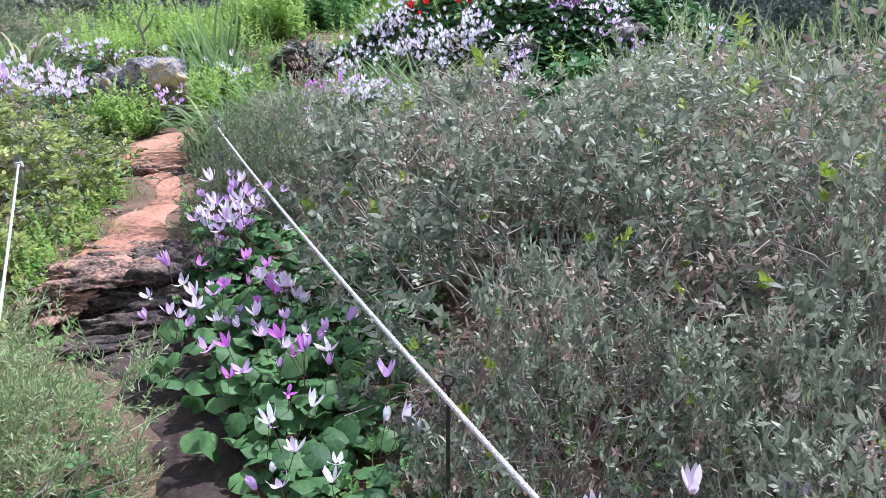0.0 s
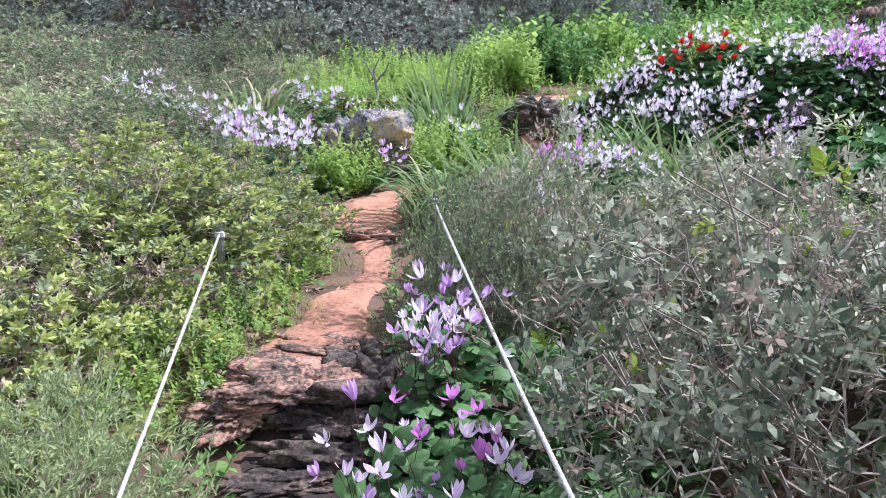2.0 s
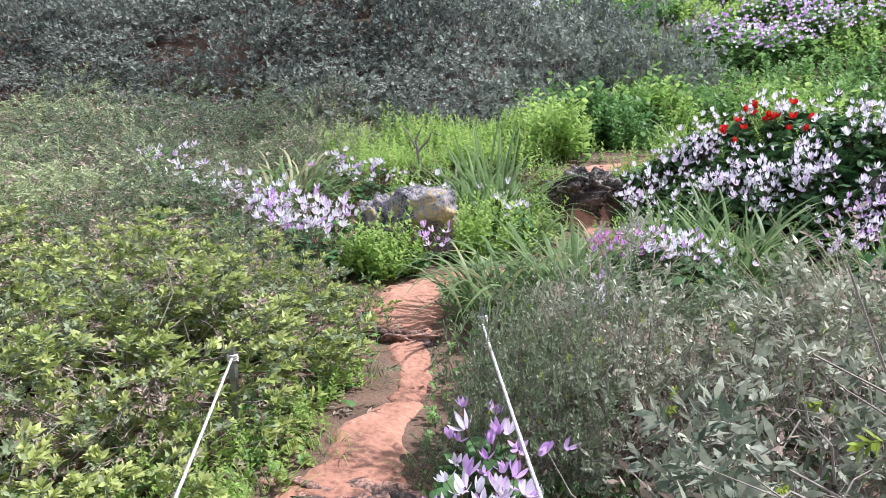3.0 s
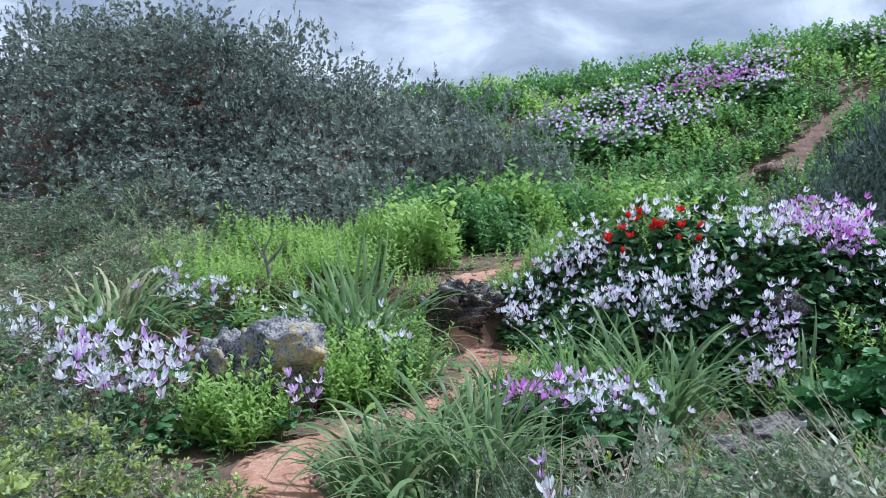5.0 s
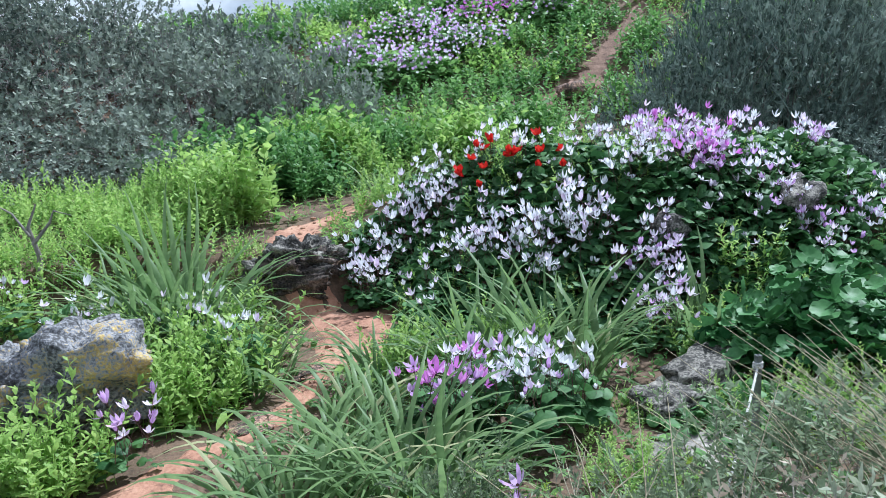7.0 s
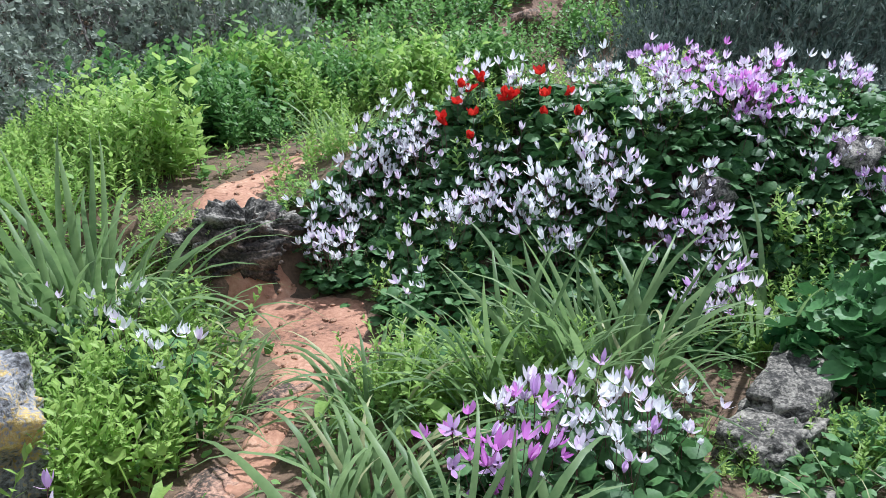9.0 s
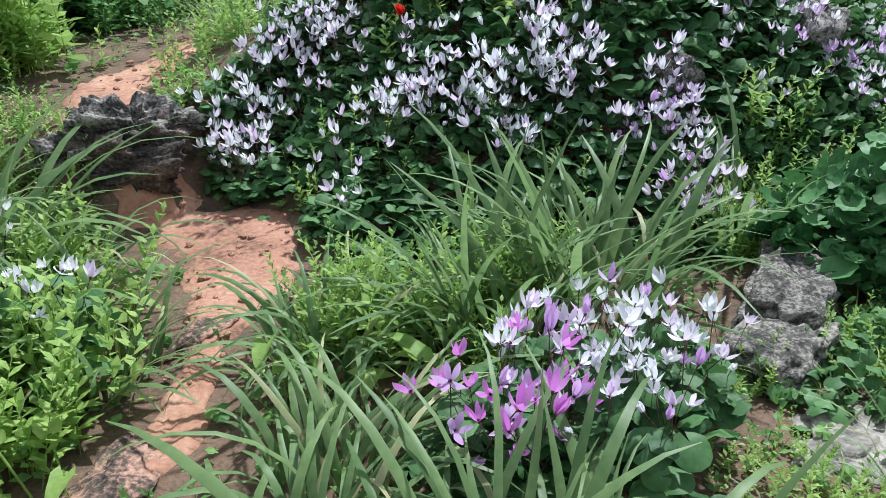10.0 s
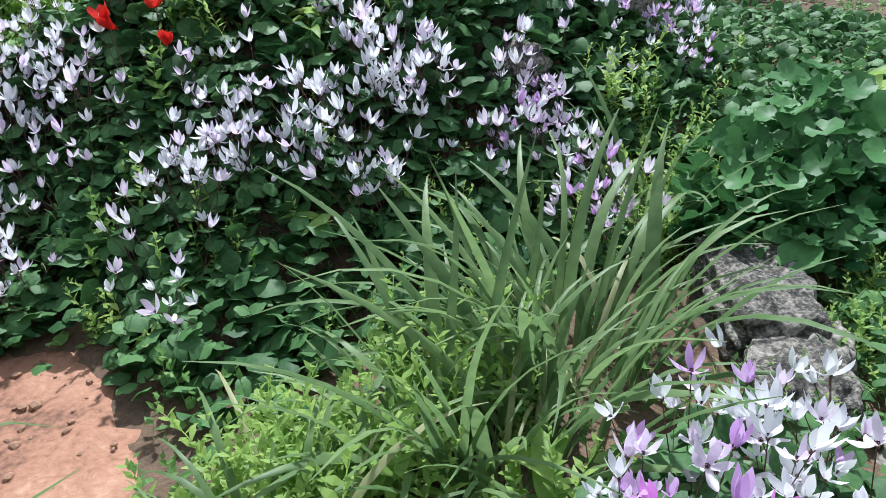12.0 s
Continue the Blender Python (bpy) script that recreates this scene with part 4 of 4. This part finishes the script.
def arrow_leaf(size=0.10):
    """An arrow-shaped leaf with two backward lobes, on a stalk that rises from the origin."""
    t = np.linspace(0, 1, 8)
    w = size * np.interp(t, (0, .14, .3, .45, .75, 1), (.30, .46, .36, .32, .20, .0)) * .8
    P = np.stack([np.zeros(8), size * (t * 1.3 - .2), 1.1 * size + .35 * size * t - .45 * size * t * t], 1)
    back = -.35 * size * np.clip(1 - t * 3, 0, 1)
    left, right = P + np.stack([-w, back, .3 * w], 1), P + np.stack([w, back, .3 * w], 1)
    V = np.concatenate([left, P, right])
    F = np.array([(i, i + 1, 9 + i, 8 + i) for i in range(7)] + [(8 + i, 9 + i, 17 + i, 16 + i) for i in range(7)])
    stalk = tube([(0, -.1 * size, -.2 * size), (0, -.05 * size, .5 * size), (0, 0, 1.14 * size)], (.004, .0035, .003), 5)
    return joined((V, F, np.zeros(14, int)), stalk)


CYC = round_leaf()
CRINKLED = crinkled_leaf()


def leaf_layer(at, rx, ry, count, seed, mat, size=1.0, lift=0.09, keep_off=-0.02, lean=0.35):
    rng = np.random.default_rng(seed)
    a, r = rng.uniform(0, 2 * math.pi, count), np.sqrt(rng.random(count)) * (1 + .15 * rng.normal(0, 1, count))
    x, y = at[0] + rx * r * np.cos(a), at[1] + ry * r * np.sin(a)
    ok = from_path(x, y) > keep_off
    x, y, r = x[ok], y[ok], r[ok]
    z = ground(x, y) + lift * np.clip(1.25 - r * r * .7, .15, 1.2) * rng.uniform(.35, 1.15, len(x))
    P = np.stack([x - at[0], y - at[1], z - ground(*at)], 1)
    V, F, I = strew(CYC, P, turns(rng, len(P), None, lean), size * rng.uniform(.6, 1.25, len(P)))
    return quads_mesh("foliage", V, F, [mat], I, True)


LEAF_MESHES = {}


def single_leaves(root, at, rx, ry, count, seed, mat, size, lift, lean=0.35, shape=CYC):
    """Leaves that can be told apart, each one a part."""
    rng = np.random.default_rng(seed)
    key = (mat.name, len(shape[0]))
    if key not in LEAF_MESHES:
        LEAF_MESHES[key] = quads_mesh("leaf", *shape[:2], [mat], shape[2], True)
    spins = turns(rng, count, None, lean)
    for k in range(count):
        a, r = rng.uniform(0, 2 * math.pi), math.sqrt(rng.random())
        x, y = at[0] + rx * r * math.cos(a), at[1] + ry * r * math.sin(a)
        z = float(ground(x, y) - ground(*at)) + lift * min(1.2, max(.2, 1.25 - r * r * .7)) * rng.uniform(.5, 1.15)
        s = size * rng.uniform(.65, 1.25)
        m = Matrix.Translation((x - at[0], y - at[1], z)) @ Matrix(spins[k].tolist()).to_4x4() @ Matrix.Diagonal((s, s, s, 1))
        part("leaf", LEAF_MESHES[key], root, at=m)


def cyclamen(at, radius, flowers, mix, seed, label, lift=0.0, size=1.0, leaves=None, spread_y=1.0, single=0):
    """A clump: a layer of leaves and flowers on stalks. mix: colour names, drawn by chance."""
    rng = np.random.default_rng(seed)
    root = thing("cyclamen", on_ground(*at), label, "flowers", "cyclamens")
    n = leaves if leaves is not None else int(60 + 900 * radius * radius * spread_y)
    tagged(part("foliage", leaf_layer(at, radius * 1.35, radius * 1.35 * spread_y, n, seed, CYC_LEAF, 1.0, 0.09 + lift), root), kind="stuff")
    if single:
        single_leaves(root, at, radius * 1.3, radius * 1.3, single, seed + 500, CYC_LEAF, 1.25, 0.10 + lift, .45)
    for _ in range(int(flowers * 1.5)):
        a, r = rng.uniform(0, 2 * math.pi), radius * math.sqrt(rng.random())
        x, y = r * math.cos(a), r * math.sin(a) * spread_y
        z = float(ground(at[0] + x, at[1] + y) - ground(*at)) + 0.035 + lift
        s = size * rng.uniform(.72, 1.18)
        m = Matrix.LocRotScale((x, y, z), Euler((rng.normal(0, .26), rng.normal(0, .26), rng.uniform(0, 6.3))), (s, s, s * rng.uniform(.7, 1.3)))
        part("flower", FLOWERS[mix[rng.integers(len(mix))]][rng.integers(5)], root, at=m)
    return root


W, B, L, M = "white", "blush", "lilac", "magenta"
PALE, MIXED, PINK = [W, W, W, B], [W, W, B, L], [L, L, M, B]
# beside the first rope
cyclamen((-0.72, 2.5), .26, 24, [L, B, M, L], 1, "cyclamen clump with lilac and pink flowers beneath the rope", .08, single=45)
cyclamen((-0.88, 3.0), .12, 26, [B, W, B, L], 2, "dense cyclamen clump with pale lilac flowers beneath the rope", .14)
cyclamen((-0.5, 2.12), .24, 14, [L, M, B], 3, "cyclamen clump with pink flowers beneath the rope", .08, single=45)
cyclamen((-0.98, 3.38), .13, 12, [L, L, B], 4, "small lilac cyclamen clump beside the path", .12)
cyclamen((-0.3, 1.62), .2, 9, [W, B, L], 5, "cyclamen clump with pale flowers beneath the rope", .06)
cyclamen((0.42, 1.02), .22, 7, [B, L], 6, "cyclamen with lilac flowers under the grey shrub", .16)
cyclamen((-0.88, 4.92), .13, 12, [L, B, W], 7, "cyclamen clump with lilac flowers beside grey shrubs", .1)
# round the boulder
cyclamen((-3.2, 6.1), .4, 80, MIXED, 8, "wide white and lilac cyclamen clump beside the boulder", .19, 1.15)
cyclamen((-3.75, 6.35), .3, 30, PALE, 9, "white cyclamen clump beside low shrubs", .19, 1.15)
cyclamen((-2.98, 5.78), .2, 22, PALE, 18, "white cyclamen clump above low shrubs", .2, 1.1)
cyclamen((-4.3, 6.35), .26, 20, PALE, 19, "white cyclamen clump beside low shrubs", .26, 1.1)
cyclamen((-5.0, 6.9), .26, 14, MIXED, 20, "pale lilac cyclamen clump among low shrubs", .3, 1.1)
cyclamen((-3.5, 7.75), .4, 46, MIXED, 10, "pale lilac cyclamen clump among herbs", .24)
cyclamen((-2.17, 6.05), .1, 10, [B, L], 11, "small pink cyclamen clump before the boulder", .12)
cyclamen((-2.15, 7.5), .2, 18, PALE, 12, "white cyclamen clump among green herbs", .2)
cyclamen((-1.86, 7.05), .14, 9, PALE, 13, "white cyclamen clump among green herbs", .2)
cyclamen((-2.75, 7.5), .2, 12, PALE, 14, "white cyclamen clump behind the boulder", .2)
# the clump in front of the mound
cyclamen((-0.92, 6.02), .15, 20, [M, M, M, L], 15, "cyclamen clump with magenta and pink flowers among grass", .13, single=45)
cyclamen((-0.66, 6.08), .25, 50, [W, W, B, W, L], 16, "cyclamen clump with white and pink flowers among grass", .16, .9, single=45)
cyclamen((-0.38, 6.14), .17, 18, PALE, 17, "white cyclamen clump beside the limestone slab", .13, single=45)


def mound_clumps(spots, radius, flowers, mix, seed, label):
    for k, (x, y) in enumerate(spots):
        cyclamen((x, y), radius * .9, int(flowers * 1.05), mix, seed + k, label, .06, 1.0)


mound_clumps([(-0.12, 8.75), (0.18, 8.55), (0.8, 8.65), (0.84, 8.04), (0.67, 7.93), (-0.63, 8.85), (-0.42, 8.8), (-0.86, 8.66), (-0.7, 8.7), (-0.52, 8.68), (-1.08, 8.42), (-1.0, 8.28), (-0.9, 8.5)], .13, 18, [W, W, B], 30, "white cyclamen clump on the mound")
mound_clumps([(-0.42, 8.02), (-0.25, 7.92), (-0.07, 7.79), (0.01, 7.59), (0.29, 7.85), (0.28, 7.7), (0.38, 7.69), (0.1, 7.8)], .12, 20, [W, W, W, B], 43, "bright white cyclamen clump on the mound")
mound_clumps([(0.70, 7.47), (0.55, 7.35), (0.75, 7.35), (0.62, 7.2), (0.5, 7.0)], .13, 17, [W, B, B, L], 52, "blush-white cyclamen clump on the mound")
mound_clumps([(1.35, 9.1), (1.6, 8.9), (1.27, 7.98), (1.3, 7.82), (1.15, 7.9), (1.2, 8.55)], .14, 24, [L, L, B, M], 60, "lilac-pink cyclamen clump on the mound")
mound_clumps([(1.68, 7.84), (2.15, 8.15), (1.52, 7.62), (1.7, 7.49), (1.82, 7.37), (1.9, 8.5), (2.4, 8.4), (2.2, 7.6), (2.7, 7.9), (1.45, 8.25), (1.0, 8.3)], .14, 19, [W, W, B, L], 70, "white and lilac cyclamen clump on the mound")
mound_clumps([(-0.64, 8.45), (-0.3, 8.22), (-0.13, 8.08), (0.28, 8.08), (0.28, 7.47), (-0.58, 7.98), (0.01, 8.0), (0.93, 7.75), (1.24, 7.48), (-0.7, 7.7), (-0.35, 8.5), (0.5, 8.35)], .2, 7, [W, B], 81, "sparse white cyclamen on the mound")

# red anemones among the white cyclamens
root = thing("red_anemone", on_ground(0.08, 8.3), "red flowers standing among white cyclamens", "flowers", "red flowers")
rng = np.random.default_rng(41)
for k, (x, y) in enumerate([(-0.14, 8.66), (-0.2, 8.62), (-0.17, 8.7), (-0.1, 8.6), (-0.17, 8.4), (-0.2, 8.36), (0.03, 8.38), (0.06, 8.42), (0.0, 8.34), (0.09, 8.36), (0.21, 8.38), (0.24, 8.11), (0.27, 8.2), (0.22, 8.16), (0.16, 8.1), (-0.32, 8.46), (-0.29, 8.5)]):
    part("flower", RED_FLOWERS[k % 3], root, at=Matrix.LocRotScale((x - .08, y - 8.3, float(ground(x, y) - ground(.08, 8.3)) + .0), Euler((rng.normal(0, .15), rng.normal(0, .15), k)), (1, 1, rng.uniform(.8, 1.15))))

# carpets of leaves on the mound, and glossy broad leaves beside it
root = thing("cyclamen_leaves", on_ground(0.6, 8.1), "dark green carpet of round cyclamen leaves on the mound", "leaves")
tagged(part("foliage", leaf_layer((0.6, 8.2), 2.1, 1.02, 4200, 91, CYC_LEAF, 1.3, .15, 0.12, .45), root), kind="stuff")
root = thing("mallow", on_ground(1.15, 6.55), "dark green round-leaved plants in a dense bank", "plant")
single_leaves(root, (1.2, 6.62), .62, .42, 260, 92, ARUM_LEAF, .95, .40, .45, CRINKLED)
tagged(part("foliage", leaf_layer((1.15, 6.55), .6, .4, 700, 94, ARUM_LEAF, 1.0, .28, 0.0, .55), root), kind="stuff")
root = thing("cyclamen_leaves", on_ground(2.5, 7.6), "dark green carpet of round cyclamen leaves on the mound", "leaves")
tagged(part("foliage", leaf_layer((2.5, 7.6), 1.5, 1.3, 3600, 95, CYC_LEAF, 1.0, .2, 0.0, .5), root), kind="stuff")
root = thing("cyclamen_leaves", on_ground(0.45, 6.05), "small dark green cyclamen leaves round the limestone slabs", "leaves")
tagged(part("foliage", leaf_layer((0.45, 6.05), .4, .35, 380, 96, CYC_LEAF, .75, .1, 0.0, .5), root), kind="stuff")
root = thing("cyclamen_leaves", on_ground(-0.6, 2.6), "dark green round cyclamen leaves beneath the shrub", "leaves")
tagged(part("foliage", leaf_layer((-0.45, 2.5), .55, 1.0, 900, 93, CYC_LEAF, 1.0, .16, 0.02), root), kind="stuff")


def arum(at, count, size, seed):
    """Broad arrow-shaped leaves on stalks."""
    rng = np.random.default_rng(seed)
    root = thing("arum", on_ground(*at), "fresh green arum with broad arrow-shaped leaves", "plant", "arums")
    for k in range(count):
        s = size * rng.uniform(.7, 1.2)
        part("leaf", ARROW, root, at=Matrix.LocRotScale((*rng.normal(0, .05, 2), 0), Euler((rng.normal(-.1, .25), rng.normal(0, .25), k * 2.4 + rng.normal(0, .5))), (s, s, s * rng.uniform(.9, 1.7))))


ARROW = quads_mesh("leaf", *arrow_leaf()[:2], [HERB_LEAF], arrow_leaf()[2], True)
for k, (x, y, n, s) in enumerate([(-1.22, 6.62, 5, 1.0), (-0.98, 6.5, 5, 1.1), (-0.72, 7.0, 6, 1.0), (-0.6, 6.42, 4, 1.0), (-1.72, 7.15, 4, .9), (-1.9, 6.6, 4, .8), (0.2, 8.1, 5, 1.0), (-0.2, 7.7, 4, .9), (0.75, 6.85, 6, .8), (0.62, 6.9, 5, .7), (-0.95, 8.6, 4, .8), (1.9, 6.2, 7, 1.3), (2.2, 6.5, 7, 1.4)]):
    arum((x, y), n, s, 900 + k)


def hillside_flowers(at, rx, ry, count, mix, seed, label):
    rng = np.random.default_rng(seed)
    tint = {"white": WHITE_PETAL, "blush": BLUSH_PETAL, "lilac": LILAC_PETAL, "magenta": MAGENTA_PETAL}
    names = sorted(set(mix))
    x, y = at[0] + rx * rng.normal(0, .5, count), at[1] + ry * rng.normal(0, .5, count)
    z = ground(x, y) - ground(*at) + rng.uniform(.34, .58, count)
    V1, F1, I1 = joined(*[turned(leaf(.045, .028, .2, 0, 0, 2), 55, 0, 72 * k) for k in range(5)])
    V, F, I = strew((V1, F1, I1), np.stack([x - at[0], y - at[1], z], 1), turns(rng, count, None, .4), rng.uniform(.8, 1.4, count))
    I = np.repeat([names.index(mix[k]) for k in rng.integers(len(mix), size=count)], len(F1))
    root = thing("cyclamen_bank", on_ground(*at), label, "flowers", "hillside flowers")
    tagged(part("blossom", quads_mesh("blossom", V, F, [tint[c] for c in names], I), root), kind="stuff")
    tagged(part("foliage", leaf_layer(at, rx, ry, 300, seed, DEEP_HERB, 2.0, .4), root), kind="stuff")


for k, (x, y, rx, ry, n) in enumerate([(0.2, 15.6, 1.0, .5, 230), (1.3, 16.4, 1.0, .6, 260), (0.6, 17.4, .9, .5, 170), (2.2, 17.6, 1.0, .6, 230), (3.3, 18.2, .7, .6, 200), (2.0, 18.6, .8, .5, 150), (-0.6, 16.4, .7, .5, 120), (5.4, 18.8, .5, .4, 70), (3.2, 17.0, .5, .4, 120)]):
    hillside_flowers((x, y), rx, ry, n, [L, L, B, W] if k != 3 else [M, M, L], 300 + k, "bank of lilac cyclamens far up the green hillside")


# ---------------------------------------------------------------- ropes, posts, small things
FAR_POST, LAST_POST = (-1.15, 3.88), (0.31, 5.76)


def rope(ends, sag, label, seed):
    a, b = np.array(ends[0]), np.array(ends[1])
    t = np.linspace(0, 1, 40)
    P = a + (b - a) * t[:, None]
    P[:, 2] -= sag * 4 * t * (1 - t)
    V, F, I = tube(P, np.full(40, .0048), 8)
    strand = []
    d = (b - a) / np.linalg.norm(b - a)
    u = np.cross(d, (0, 0, 1)); u /= np.linalg.norm(u); w = np.cross(d, u)
    T = np.linspace(0, 1, 420)
    Q = a + (b - a) * T[:, None]; Q[:, 2] -= sag * 4 * T * (1 - T)
    for k in range(2):
        ph = T * np.linalg.norm(b - a) * 2 * math.pi / .03 + k * math.pi
        strand.append(tube(Q + .0034 * (np.cos(ph)[:, None] * u + np.sin(ph)[:, None] * w), np.full(420, .0028), 4))
    root = thing("rope", tuple(a), label, "rope", "guide ropes")
    V2, F2, I2 = joined(*strand)
    part("core", quads_mesh("core", V - a, F, [ROPE], I, True), root)
    part("strand", quads_mesh("strand", V2 - a, F2, [ROPE], I2, True), root)


def iron_post(at, tall, mat=SHADED_IRON, label="thin iron rod holding the guide rope, coloured black for its shade"):
    root = thing("rope_post", on_ground(*at), label, "post", "rope posts")
    V, F, I = tube([(0, 0, -.1), (0, 0, tall * .5), (0, 0, tall)], (.005, .005, .0045), 8)
    part("rod", quads_mesh("rod", V, F, [mat], I, True), root)
    ring = [(.011 * math.cos(a), 0, tall + .009 + .011 * math.sin(a)) for a in np.linspace(0, 2 * math.pi, 15)]
    V, F, I = tube(ring, np.full(15, .003), 6)
    part("eye", quads_mesh("eye", V, F, [mat], I, True), root)


rope([(0.27, .52, .70), (-1.15, 3.88, .60)], .035, "white twisted guide rope stretched past the grey shrub", 1)
rope([(-0.72, .87, .43), (-1.98, 3.5, .5)], .01, "white twisted guide rope stretched over the low shrub", 2)
# the rod's black colour stands for the shade beside the shrub
iron_post((0.01, 1.28), .60)


def metal_post(at, tall, turn=0.0):
    """A square metal tube, open at the top, with the rope knotted round it."""
    root = thing("rope_post", on_ground(*at), "grey square metal tube post with a rope knotted on", "post", "rope posts")
    bm = bmesh.new()
    o, i = .011, .0085
    rings = [[bm.verts.new((sx * w, sy * w, z)) for sx, sy in ((-1, -1), (1, -1), (1, 1), (-1, 1))] for w, z in ((o, -.1), (o, tall), (i, tall), (i, tall - .05))]
    for low, high in zip(rings, rings[1:]):
        for k in range(4):
            bm.faces.new((low[k], low[(k + 1) % 4], high[(k + 1) % 4], high[k]))
    bm.faces.new(rings[-1])
    me = bpy.data.meshes.new("tube"); bm.to_mesh(me); bm.free(); me.materials.append(GREY_METAL)
    part("tube", me, root, at=Matrix.Rotation(turn, 4, "Z"))
    loops = [(.016 * math.cos(t), .016 * math.sin(t), tall - .055 + .004 * t / 3) for t in np.linspace(0, 6 * math.pi, 40)]
    V, F, I = tube(loops, np.full(40, .0055), 6)
    part("knot", quads_mesh("knot", V, F, [ROPE], I, True), root, "white rope knot")


metal_post(FAR_POST, .56, .4)
metal_post((-1.98, 3.5), .42, .1)
metal_post((-0.72, .87), .46, .3)
metal_post((0.27, .51), .76, .2)
metal_post(LAST_POST, .42, .2)
rope([(FAR_POST[0], FAR_POST[1], float(ground(*FAR_POST)) + .26), (LAST_POST[0], LAST_POST[1], float(ground(*LAST_POST)) + .37)], .1, "white twisted guide rope running through the grey shrubs", 3)


def dead_branch(at):
    root = thing("dead_branch", on_ground(*at), "crooked dead branch standing up from green herbs", "branch")
    V, F, I = joined(tube([(0, 0, -.05), (.03, 0, .2), (-.02, .02, .4), (.05, .02, .55)], (.022, .018, .013, .006), 6),
                     tube([(.0, 0, .28), (.12, .02, .42), (.16, 0, .5), (.26, .02, .46)], (.013, .010, .007, .003), 6),
                     tube([(-.01, 0, .34), (-.1, 0, .5), (-.2, .03, .56)], (.01, .007, .003), 6))
    part("wood", quads_mesh("wood", V, F, [DARK_TWIG], I, True), root)


def dry_stems(at, tip, count, seed, label):
    """Long pale dry grass stems that lean one way."""
    rng = np.random.default_rng(seed)
    root = thing("dry_grass", on_ground(*at), label, "grass", "dry grass")
    for _ in range(count):
        a = np.array((*rng.normal(0, .1, 2), -.02))
        b = np.array(tip) + rng.normal(0, 1, 3) * (.24, .2, .1)
        mid = (a + b) / 2 + np.array((0, 0, .1)) + rng.normal(0, .04, 3)
        q = (1 - .25) * mid + .25 * b + np.array((0, 0, .03))
        V, F, I = tube([a, (a + mid) / 2 + (0, 0, .02), mid, q, b], (.0024, .0022, .002, .0018, .001), 4)
        part("stem", quads_mesh("stem", V, F, [DRY_STALK], I, True), root)


dry_stems((0.38, 4.2), (-.3, .95, .62), 34, 71, "long pale dry grass stems leaning over the shrub")
dry_stems((0.15, 4.5), (-.25, .7, .5), 20, 72, "long pale dry grass stems leaning over the shrub")
dry_stems((-0.75, 4.35), (.1, .45, .55), 18, 73, "thin pale dry grass stems between grey shrubs")
dead_branch((-3.25, 8.55))
pebbles()


# ---------------------------------------------------------------- low growth over the remaining soil
def undergrowth():
    rng = np.random.default_rng(64)
    n = 26000
    x, y = rng.uniform(-11, 7.5, n), rng.uniform(-2.5, 12.5, n)
    ok = from_path(x, y) > 0.03
    x, y = x[ok], y[ok]
    P = np.stack([x, y, ground(x, y) - .01], 1)
    half = len(P) // 2
    V, F, I = joined(strew(LOW_STALK, P[:half], turns(rng, half, None, .3), rng.uniform(.4, .9, half)),
                     strew(CYC, P[half:] + (0, 0, .05), turns(rng, len(P) - half, None, .4), rng.uniform(.5, 1.0, len(P) - half)))
    ob = new("undergrowth", quads_mesh("undergrowth", V, F, [DEEP_HERB], I))
    tagged(ob, "low green herbs covering the soil between plants", "herbs", kind="stuff")


undergrowth()
